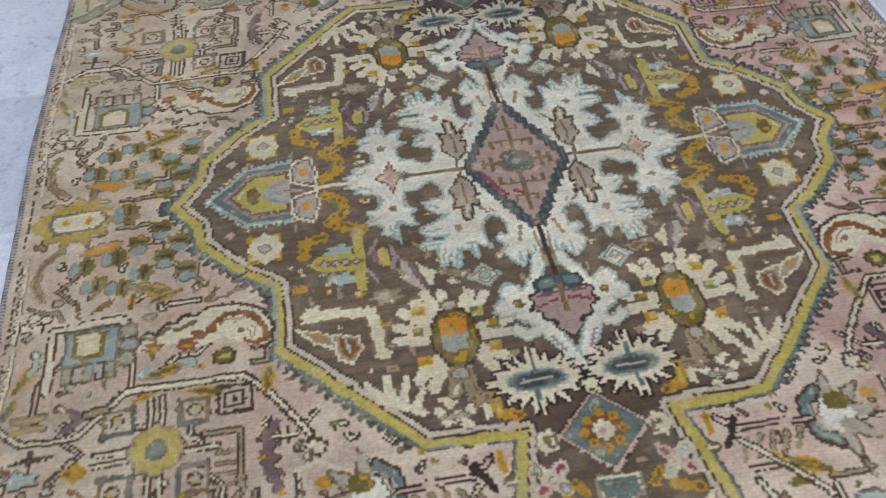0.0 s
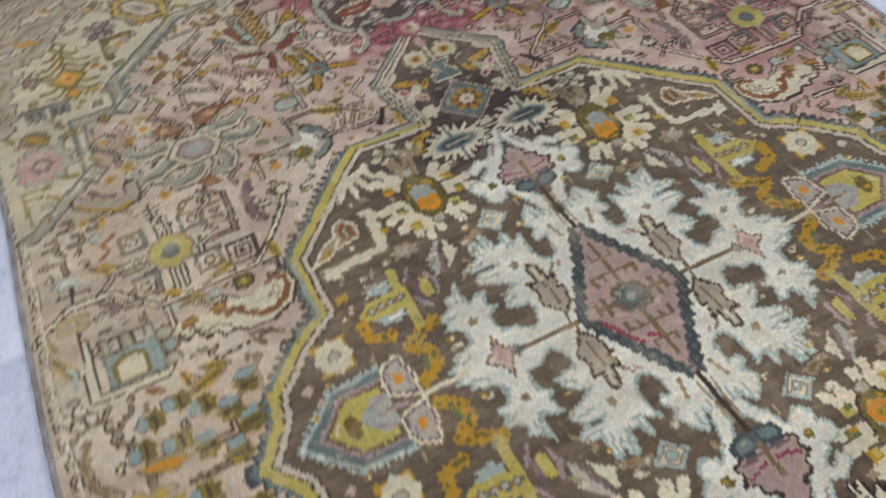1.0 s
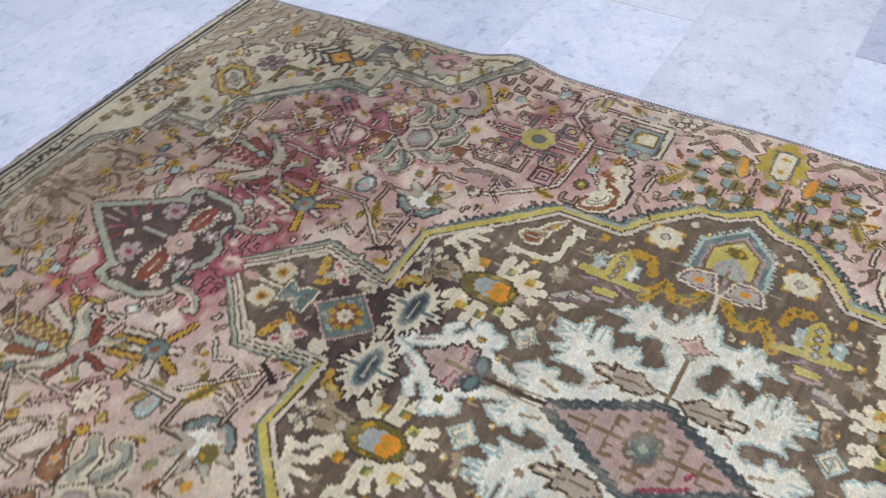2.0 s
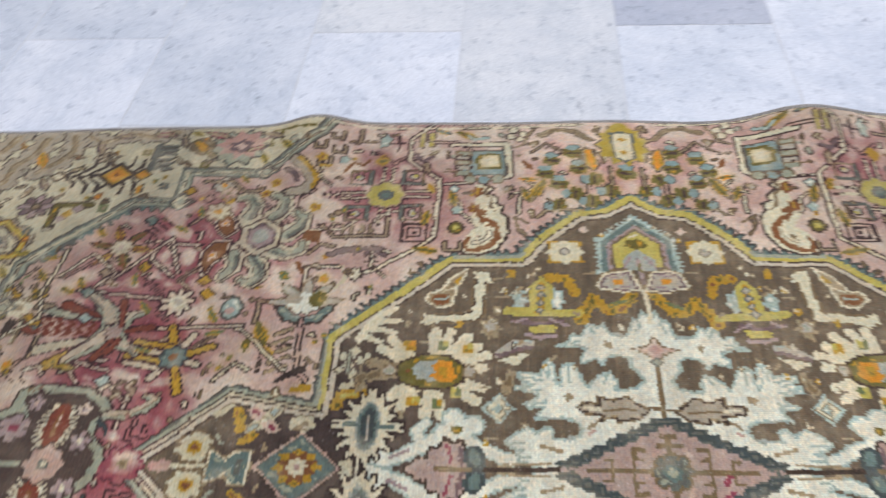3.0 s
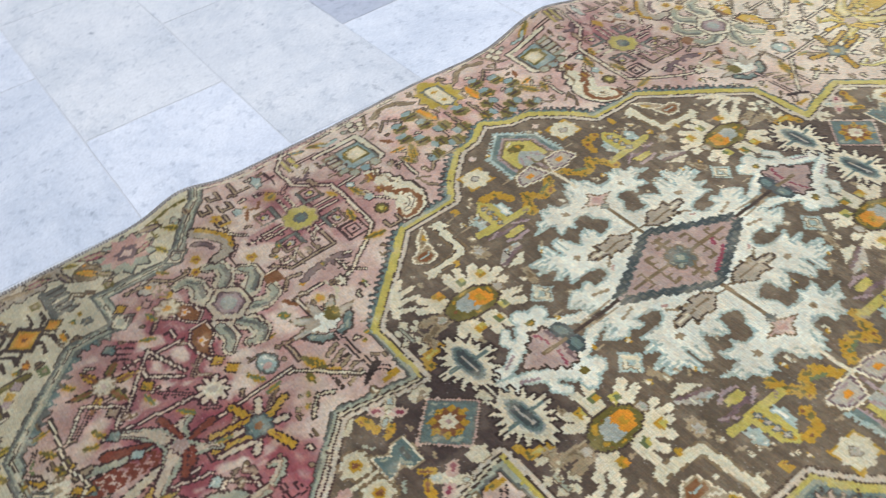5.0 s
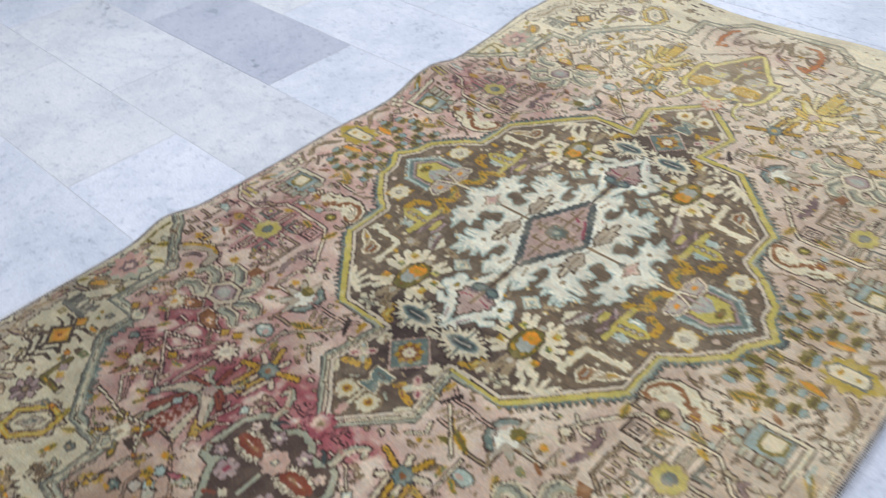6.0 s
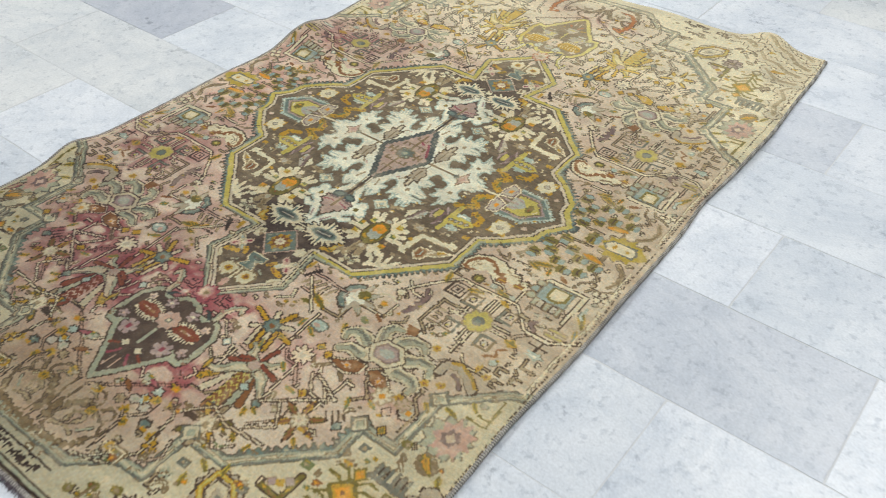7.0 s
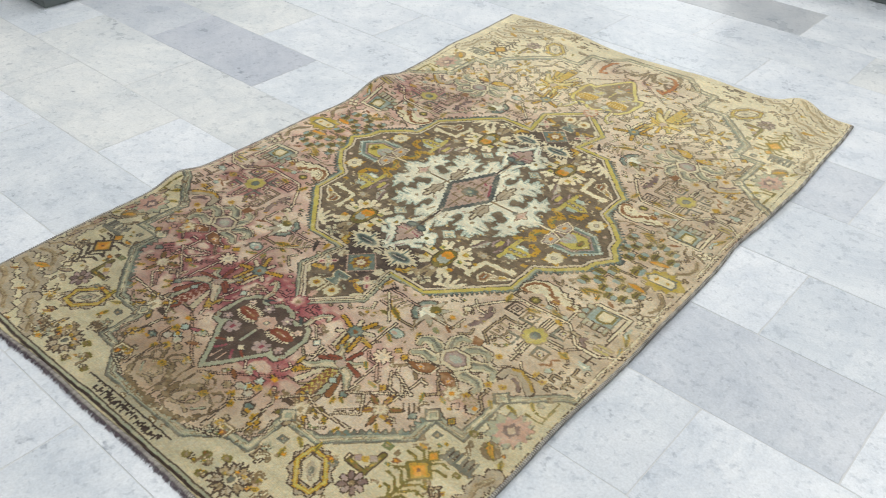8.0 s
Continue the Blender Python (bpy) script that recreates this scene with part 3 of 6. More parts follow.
def orange_flower(m):
    q = move(m, 0.119, 0.234)
    petals = ((0.022, -0.061, 0.006, -0.056, "cream"), (-0.021, -0.054, -0.036, -0.049, "cream"), (-0.056, -0.015, -0.056, 0.003, "cream"), (-0.047, 0.030, -0.032, 0.042, "cream"),
              (-0.009, 0.064, 0.011, 0.065, "ash"), (0.029, 0.056, 0.042, 0.044, "cream"), (0.055, -0.003, 0.054, -0.020, "cream"), (0.047, -0.038, 0.033, -0.050, "cream"))
    for ax, ay, bx, by, k in petals:
        mx, my = (ax + bx) / 2, (ay + by) / 2
        taper(q, [(0.36 * mx, 0.44 * my), (0.74 * mx, 0.74 * my)], 0.018, 0.026, k)
        taper(q, [(0.66 * mx, 0.66 * my), (ax, ay)], 0.024, 0.0120, k)
        taper(q, [(0.66 * mx, 0.66 * my), (bx, by)], 0.024, 0.0120, k)
        burst(q, 0.80 * mx, 0.80 * my, 7, 0.015, 0.014, 0.75, k, 9)
        taper(q, [(1.04 * mx, 1.04 * my), (0.86 * mx, 0.86 * my)], 0.0050, 0.0020, "brown")
    # coloured knots in the gaps between the petals
    for x, y, a, b in ((-0.026, -0.029, "yellow", "green"), (-0.040, -0.010, "green", "gold"), (-0.037, 0.016, "gold", "yellow"), (0.031, -0.039, "gold", "yellow"), (0.035, -0.012, "green", "yellow"), (0.034, 0.024, "gold", "orange")):
        box(q, x - 0.0062, y - 0.0058, x + 0.0062, y + 0.0058, a)
        box(q, x - 0.0020, y - 0.0058, x + 0.0062, y + 0.0006, b)
    for r, k in ((1.10, "line"), (1.0, "olive")):
        poly(q, [(-0.010 * r, -0.033 * r), (0.010 * r, -0.033 * r), (0.020 * r, -0.018 * r), (0.022 * r, 0.010 * r), (0.012 * r, 0.030 * r), (0.000, 0.036 * r), (-0.012 * r, 0.030 * r), (-0.022 * r, 0.010 * r), (-0.020 * r, -0.018 * r)], k)
    poly(q, [(-0.013, -0.006), (0.013, -0.006), (0.013, 0.012), (0.004, 0.019), (-0.010, 0.014)], "sky")
    poly(q, [(-0.013, -0.022), (-0.004, -0.028), (0.013, -0.022), (0.014, -0.006), (0.006, -0.002), (0.000, -0.006), (-0.006, 0.000), (-0.014, -0.008)], "orange")
    poly(q, [(-0.006, -0.018), (0.006, -0.018), (0.007, -0.010), (-0.006, -0.010)], "gold")
    for y in (-0.041, 0.043):
        oval(q, 0.001, y, 0.0098, 0.0085, "taupe", 0, 10)
        oval(q, 0.001, y, 0.0070, 0.0060, "grey", 0, 10)
    for x, y, k in ((0.184, 0.262, "ash"), (0.066, 0.262, "ash"), (0.184, 0.206, "gold")):
        burst(m, x, y, 4, 0.0080, 0.0056, 0.6, k, 30)
    burst(m, 0.104, 0.308, 6, 0.026, 0.009, 0.45, "ash", 10)


def field_bits(m):
    """Small things on the brown round the flowers."""
    burst(m, 0.071, 0.162, 4, 0.021, 0.018, 0.62, "ice")
    burst(m, 0.071, 0.162, 4, 0.016, 0.013, 0.62, "ivory")
    burst(m, 0.071, 0.162, 4, 0.007, 0.006, 0.62, "ice")
    poly(m, [(0.086, 0.152), (0.116, 0.144), (0.120, 0.152), (0.092, 0.162)], "ash")
    # leaf comb near the rim
    for x, y, u, v in ((0.206, 0.276, 0.192, 0.298), (0.186, 0.272, 0.184, 0.300), (0.168, 0.276, 0.176, 0.306), (0.154, 0.290, 0.164, 0.312)):
        taper(m, [(x, y), (u, v)], 0.0060, 0.0110, "cream")
    stroke(m, [(0.198, 0.294), (0.158, 0.316)], 0.0090, "cream")
    for x, y in ((0.142, 0.318), (0.130, 0.310), (0.136, 0.330), (0.124, 0.324), (0.118, 0.334), (0.112, 0.318)):
        burst(m, x, y, 4, 0.0076, 0.0066, 0.7, "ivory")
    stroke(m, [(0.140, 0.324), (0.116, 0.324)], 0.0030, "sage")
    poly(m, [(0.106, 0.304), (0.096, 0.306), (0.092, 0.328), (0.100, 0.332)], "ivory")
    stroke(m, [(0.088, 0.306), (0.086, 0.328), (0.070, 0.332)], 0.0110, "gold")
    stroke(m, [(0.087, 0.312), (0.085, 0.326)], 0.0040, "yellow")


def eye_flower(m):
    q = move(m, 0.047, 0.298, -3)
    spikes = ((-0.046, 0.004), (-0.038, 0.016), (-0.026, 0.026), (-0.012, 0.028), (-0.002, 0.037), (0.006, 0.036), (0.018, 0.027), (0.030, 0.024), (0.040, 0.012), (0.046, 0.002))
    for out, k in ((0.0036, "dark"), (0.0, "cream")):
        for x, y in spikes:
            for s in (-1, 1):
                taper(q, [(0.45 * x, 0.35 * s * y), (x, s * y)], 0.0110 + out, 0.0026 + 1.2 * out, k)
        oval(q, 0, 0, 0.039 + out * 0.7, 0.0180 + out * 0.7, k)
    oval(q, 0, 0, 0.0300, 0.0128, "sky")
    oval(q, 0, 0, 0.0270, 0.0108, "teal")
    oval(q, 0, 0, 0.0215, 0.0078, "navy")
    stroke(q, [(-0.014, 0), (0.014, 0)], 0.0030, "grey")
    for s in (-1, 1):
        stroke(q, [(0.001, s * 0.012), (0.002, s * 0.025)], 0.0046, "teal")


def pendant(m):
    lozenge(m, 0, 0.362, 0.0450, 0.0450, "line")
    lozenge(m, 0, 0.362, 0.0430, 0.0430, "rose")
    lozenge(m, 0, 0.362, 0.0390, 0.0390, "slate")
    lozenge(m, 0, 0.362, 0.0375, 0.0375, "teal")
    burst(m, 0, 0.362, 8, 0.025, 0.025, 0.66, "gold", 0)
    burst(m, 0, 0.362, 8, 0.020, 0.020, 0.62, "rust", 22)
    burst(m, 0, 0.362, 8, 0.011, 0.011, 0.8, "cream", 0)
    lozenge(m, 0, 0.362, 0.005, 0.005, "rose")
    for s in (-1, 1):
        q = move(m, 0, 0, 0, s, 1)
        burst(q, 0.052, 0.364, 6, 0.0130, 0.0140, 0.75, "ivory", 10)
        for i in range(4):
            a = math.radians(45 + 90 * i)
            oval(q, 0.057 + 0.0115 * math.cos(a), 0.402 + 0.0115 * math.sin(a), 0.0120, 0.0070, "ivory" if i % 2 else "rose", 45 + 90 * i, 10)
            oval(q, 0.057 + 0.0140 * math.cos(a), 0.402 + 0.0140 * math.sin(a), 0.0050, 0.0028, "ice" if i % 2 else "wine", 45 + 90 * i, 8)
        lozenge(q, 0.057, 0.402, 0.004, 0.004, "cream")
        stroke(q, [(0.046, 0.424), (0.068, 0.430)], 0.0105, "gold")
        stroke(q, [(0.030, 0.420), (0.038, 0.410)], 0.0090, "gold")
        stroke(q, [(0.076, 0.438), (0.064, 0.452)], 0.0080, "ivory")
        daisy(q, 0.022, 0.466, 7, 0.019, "ivory", "gold", "taupe", 0.42)
        oval(q, 0.022, 0.466, 0.0075, 0.0075, "gold", 0, 8)
        oval(q, 0.022, 0.466, 0.0042, 0.0042, "rust", 0, 8)
        stroke(q, [(0.040, 0.448), (0.028, 0.440)], 0.0030, "sage")
    kite = [(-0.018, 0.410), (0.018, 0.410), (0.017, 0.424), (0.006, 0.430), (0.018, 0.448), (-0.018, 0.448), (-0.006, 0.430), (-0.017, 0.424)]
    lined(m, kite, 0.0036, "cream", "ash", 0.001, True)
    poly(m, kite, "teal")
    box(m, -0.008, 0.415, 0.008, 0.421, "slate")
    stroke(m, [(0, 0.452), (0, 0.492)], 0.0040, "ivory")
    oval(m, 0.0, 0.496, 0.007, 0.011, "rose")
    daisy(m, 0, 0.534, 8, 0.020, "rose", "ash", "wine")


def side_oval(m):
    """A mustard flower with blunt teeth round a pale capsule."""
    burst(m, 0.508, 0.001, 11, 0.049, 0.040, 0.72, "ash", 10)
    burst(m, 0.508, 0.001, 11, 0.046, 0.037, 0.74, "mustard", 10)
    poly(m, [(0.536, -0.022), (0.560, -0.004), (0.560, 0.004), (0.536, 0.022)], "mustard")
    for far, k in ((0.0042, "slate"), (0.0, "cream")):
        poly(m, [(0.536 + far, 0), (0.532 + far, -0.011 - far), (0.482, -0.010 - far), (0.474 - far, 0), (0.482, 0.012 + far), (0.530 + far, 0.014 + far)], k)
    for x in (0.493, 0.520):
        burst(m, x, 0.001, 4, 0.0056, 0.0062, 0.6, "gold")


def seed_lattice(m):
    """Rows of small dark buds with a blue tip between medallion and side."""
    for x, y, t in ((0.410, 0.025, 90), (0.391, 0.049, 90), (0.405, 0.070, 90), (0.382, 0.092, 90), (0.434, 0.044, 90), (0.446, 0.002, 0), (0.455, 0.064, 0), (0.424, 0.091, 0), (0.489, 0.069, 0), (0.474, 0.098, 0), (0.446, 0.108, 0)):
        q = move(m, x, y, t - 90)
        burst(q, 0, 0.000, 6, 0.0145, 0.0125, 0.74, "olive", 15)
        stroke(q, [(-0.006, 0.001), (0.007, 0.000)], 0.0040, "line")
        oval(q, 0.000, 0.0125, 0.0094, 0.0064, "glacier", 0, 8)
    leaf(m, 0.476, 0.047, 8, 0.023, "gold", "orange", "ash")
    leaf(m, 0.416, 0.116, -24, 0.022, "gold", "olive", "ash")
    leaf(m, 0.436, 0.130, 80, 0.013, "orange", "olive")
    leaf(m, 0.466, 0.130, 30, 0.014, "rust")
    stroke(m, [(0.372, 0.062), (0.372, 0.108), (0.360, 0.118)], 0.0034, "ash")


def side_house(m):
    lined(m, [(0.522, 0.042), (0.542, 0.060), (0.547, 0.086), (0.536, 0.108)], 0.0050, "taupe", "ash", 0.0012)
    for x, y in ((0.528, 0.134), (0.541, 0.130), (0.536, 0.146), (0.549, 0.142)):
        oval(m, x, y, 0.0075, 0.007, "line", 0, 10)
        oval(m, x, y, 0.006, 0.0055, "cream", 0, 10)
    stroke(m, [(0.550, 0.116), (0.536, 0.124), (0.516, 0.128), (0.510, 0.140)], 0.003, "ash")
    lined(m, [(0.517, 0.226), (0.519, 0.152), (0.450, 0.150), (0.444, 0.156)], 0.0072, "ivory", "line")
    box(m, 0.447, 0.156, 0.504, 0.200, "slate")
    box(m, 0.450, 0.159, 0.502, 0.198, "glacier")
    poly(m, [(0.450, 0.180), (0.462, 0.190), (0.476, 0.196), (0.476, 0.212), (0.450, 0.212)], "glacier")
    poly(m, [(0.460, 0.162), (0.497, 0.160), (0.497, 0.188), (0.486, 0.197), (0.462, 0.193)], "olive")
    poly(m, [(0.466, 0.164), (0.493, 0.163), (0.492, 0.184), (0.484, 0.191), (0.466, 0.188)], "cream")
    for x, y, k in ((0.440, 0.166, "sage"), (0.438, 0.184, "glacier"), (0.440, 0.202, "sage")):
        oval(m, x, y, 0.0095, 0.0088, "taupe", 0, 8)
        oval(m, x, y, 0.0076, 0.0070, k, 0, 8)
    # short posts under the window
    for x, k in ((0.498, "sage"), (0.488, "slate"), (0.477, "sage"), (0.465, "slate"), (0.454, "sage")):
        box(m, x - 0.0052, 0.200, x + 0.0052, 0.222, "line" if k == "slate" else "taupe")
        box(m, x - 0.0036, 0.203, x + 0.0036, 0.219, "grey" if k == "slate" else k)
    leaf(m, 0.541, 0.206, 60, 0.020, "gold", "olive")
    leaf(m, 0.549, 0.240, 70, 0.014, "gold", "teal")
    stroke(m, [(0.534, 0.176), (0.530, 0.194), (0.538, 0.202)], 0.006, "ice")


def scroll_bird(m):
    back = [(0.428, 0.188), (0.421, 0.174), (0.411, 0.182), (0.401, 0.168), (0.390, 0.170), (0.384, 0.160), (0.372, 0.163), (0.361, 0.154), (0.332, 0.153), (0.306, 0.166), (0.295, 0.187), (0.298, 0.208), (0.309, 0.214)]
    belly = [(0.330, 0.204), (0.344, 0.192), (0.362, 0.202), (0.392, 0.196), (0.428, 0.200)]
    poly(m, back + belly, "ivory")
    stroke(m, back, 0.0036, "line")
    stroke(m, [(0.426, 0.180), (0.412, 0.188), (0.400, 0.176), (0.386, 0.178), (0.374, 0.170)], 0.0024, "taupe")
    # rust scroll of neck and head
    taper(m, [(0.386, 0.194), (0.365, 0.190), (0.355, 0.176), (0.342, 0.167), (0.326, 0.166), (0.312, 0.175)], 0.0044, 0.0084, "rust")
    taper(m, [(0.312, 0.175), (0.304, 0.190), (0.303, 0.202), (0.313, 0.207), (0.325, 0.202)], 0.0080, 0.0050, "rust")
    for x, y in ((0.372, 0.186), (0.358, 0.184), (0.348, 0.174)):
        burst(m, x, y, 5, 0.0072, 0.0060, 0.6, "rust", 20)
    stroke(m, [(0.346, 0.178), (0.330, 0.175), (0.318, 0.186), (0.316, 0.196)], 0.0044, "cream")
    # rust leaves under the neck
    for x, y in ((0.414, 0.196), (0.380, 0.199)):
        burst(m, x, y, 6, 0.0125, 0.0092, 0.62, "rust", 12)
        stroke(m, [(x + 0.006, y), (x - 0.005, y + 0.001)], 0.0026, "gold")
    oval(m, 0.345, 0.218, 0.0125, 0.0115, "line", 0, 8)
    oval(m, 0.345, 0.218, 0.0098, 0.0090, "olive", 0, 8)
    oval(m, 0.345, 0.218, 0.0046, 0.0042, "yellow", 0, 8)
    for x, y, k in ((0.420, 0.226, "ice"), (0.378, 0.220, "ice")):
        burst(m, x, y, 5, 0.0085, 0.0075, 0.75, k)
    leaf(m, 0.402, 0.226, 14, 0.016, "gold", "olive", "ash")
    leaf(m, 0.405, 0.132, 20, 0.015, "gold", "olive", "ash")
    lined(m, [(0.318, 0.230), (0.304, 0.230), (0.304, 0.212), (0.318, 0.212)], 0.0030, "ash")
    stroke(m, [(0.350, 0.130), (0.362, 0.146), (0.340, 0.142), (0.330, 0.134)], 0.0034, "taupe")
    stroke(m, [(0.340, 0.112), (0.334, 0.122), (0.322, 0.114)], 0.003, "line")


def rosette_court(m):
    # the line that closes the court
    lined(m, [(0.566, 0.252), (0.528, 0.282), (0.478, 0.281), (0.438, 0.240), (0.326, 0.240), (0.300, 0.268), (0.268, 0.312), (0.262, 0.326)], 0.0050, "cream", "line", 0.003)
    burst(m, 0.262, 0.332, 8, 0.014, 0.012, 0.7, "line", 10)
    burst(m, 0.262, 0.332, 8, 0.010, 0.008, 0.7, "cream", 10)
    q = move(m, 0.407, 0.308)
    for t in (0, 90, 180, 270):
        r = move(q, 0, 0, t)
        for s in (-1, 1):
            lined(r, [(0.026, s * 0.0055), (0.056, s * 0.0055)], 0.0036, "ivory", "line", 0.0022)
        b = move(r, 0.035, 0.035)
        stroke(b, [(-0.013, 0.013), (-0.013, -0.013), (0.013, -0.013)], 0.0052, "slate")
        stroke(b, [(-0.013, 0.013), (0.013, 0.013), (0.013, -0.013)], 0.0030, "taupe")
        box(b, -0.0105, -0.0105, 0.0105, 0.0105, "pink")
        oval(b, 0.001, 0.001, 0.0078, 0.007, "line", 0, 10)
        oval(b, 0.001, 0.001, 0.0056, 0.005, "grey", 0, 10)
        oval(b, 0.002, 0.002, 0.003, 0.003, "yellow", 0, 8)
    daisy(q, 0, 0, 8, 0.024, "yellow", "slate", "ash", 0.36)
    oval(q, 0, 0, 0.011, 0.011, "slate")
    oval(q, 0, 0, 0.0055, 0.0055, "teal")
    # key squares and long brackets
    for r, k in ((0.017, "line"), (0.0135, "pink"), (0.010, "line"), (0.0065, "pink"), (0.003, "line")):
        box(m, 0.334 - r, 0.266 - r, 0.334 + r, 0.266 + r, k)
    leaf(m, 0.362, 0.252, -12, 0.017, "gold", "olive")
    leaf(m, 0.303, 0.250, 80, 0.018, "gold", "olive")
    leaf(m, 0.420, 0.250, 18, 0.013, "gold")
    lined(m, [(0.362, 0.300), (0.330, 0.302), (0.328, 0.364), (0.352, 0.384)], 0.004, "ash", "line", 0.0025)
    bars(m, 0.336, 0.322, 0, 4, 0.014, 0.011, 0.004, "ash")
    stroke(m, [(0.296, 0.300), (0.306, 0.312), (0.306, 0.346), (0.296, 0.366)], 0.009, "mauve")
    for y in (0.318, 0.332, 0.346):
        poly(m, [(0.302, y), (0.290, y + 0.006), (0.302, y + 0.008)], "mauve")
    for y in (0.266, 0.254):
        lined(m, [(0.512, y), (0.540, y)], 0.004, "yellow", "ash", 0.0022)
    stroke(m, [(0.486, 0.252), (0.478, 0.262), (0.492, 0.272)], 0.007, "mauve")
    lined(m, [(0.470, 0.258), (0.456, 0.256)], 0.007, "ash")
    # glyphs towards the side
    lined(m, [(0.545, 0.352), (0.520, 0.352), (0.520, 0.332)], 0.004, "ash")
    stroke(m, [(0.536, 0.300), (0.500, 0.298)], 0.004, "line")
    stroke(m, [(0.520, 0.290), (0.518, 0.314)], 0.004, "line")
    burst(m, 0.524, 0.318, 5, 0.020, 0.010, 0.6, "ice", 0)
    lozenge(m, 0.478, 0.318, 0.014, 0.010, "gold")
    stroke(m, [(0.480, 0.334), (0.468, 0.344), (0.474, 0.356), (0.456, 0.366)], 0.005, "rust")
    for x, y in ((0.536, 0.376), (0.508, 0.372), (0.514, 0.398), (0.482, 0.388)):
        lined(m, [(x, y), (x - 0.015, y), (x - 0.015, y + 0.014), (x - 0.006, y + 0.014)], 0.0036, "ash", "line", 0.0018)
    oval(m, 0.478, 0.370, 0.008, 0.007, "ice", 0, 10)
    leaf(m, 0.466, 0.392, 90, 0.011, "gold")


def lotus_field(m):
    # hooked line under the hook
    lined(m, [(0.300, 0.396), (0.318, 0.382), (0.312, 0.366)], 0.004, "ash")
    stroke(m, [(0.276, 0.352), (0.256, 0.346), (0.240, 0.356), (0.236, 0.372)], 0.004, "ivory")
    for t, k in ((-80, "stone"), (-40, "sage"), (0, "stone"), (40, "sage"), (80, "stone")):
        leaf(move(m, 0.212, 0.388, t), 0.026, 0, 0, 0.020, k, "grey", "taupe")
    burst(m, 0.216, 0.388, 8, 0.019, 0.022, 0.8, "snow", 10)
    oval(m, 0.222, 0.374, 0.013, 0.011, "olive", 0, 8)
    oval(m, 0.224, 0.402, 0.010, 0.009, "stone", 0, 8)
    stroke(m, [(0.206, 0.358), (0.190, 0.370), (0.186, 0.388), (0.192, 0.406), (0.208, 0.418)], 0.0130, "line")
    stroke(m, [(0.206, 0.360), (0.191, 0.371), (0.188, 0.388), (0.193, 0.404), (0.207, 0.415)], 0.0096, "teal")
    stroke(m, [(0.194, 0.376), (0.192, 0.388), (0.196, 0.400)], 0.0036, "sky")
    lined(m, [(0.190, 0.388), (0.120, 0.384), (0.104, 0.370)], 0.0042, "rose", "dark", 0.0025)
    for i in range(5):
        stroke(m, [(0.176 - 0.013 * i, 0.396), (0.168 - 0.013 * i, 0.416)], 0.0042, "ash")
    stroke(m, [(0.120, 0.376), (0.106, 0.400)], 0.006, "dark", False, 0.002, 0.006)
    stroke(m, [(0.096, 0.366), (0.094, 0.382)], 0.007, "gold")
    leaf(m, 0.170, 0.432, 22, 0.024, "gold", "olive")
    leaf(m, 0.148, 0.424, 60, 0.016, "gold")
    leaf(m, 0.156, 0.444, -10, 0.014, "olive")
    lined(m, [(0.106, 0.470), (0.128, 0.452), (0.120, 0.436)], 0.004, "ivory", "line", 0.002)
    lined(m, [(0.119, 0.396), (0.176, 0.456), (0.178, 0.462)], 0.004, "cream", "line", 0.0022)
    # blue curl
    oval(m, 0.210, 0.474, 0.018, 0.013, "slate")
    oval(m, 0.210, 0.474, 0.015, 0.010, "ice")
    oval(m, 0.206, 0.476, 0.006, 0.005, "rose")
    leaf(m, 0.246, 0.452, 70, 0.012, "gold", "olive")
    oval(m, 0.262, 0.420, 0.010, 0.006, "green", 30, 8)
    stroke(m, [(0.284, 0.406), (0.268, 0.398)], 0.006, "rust")


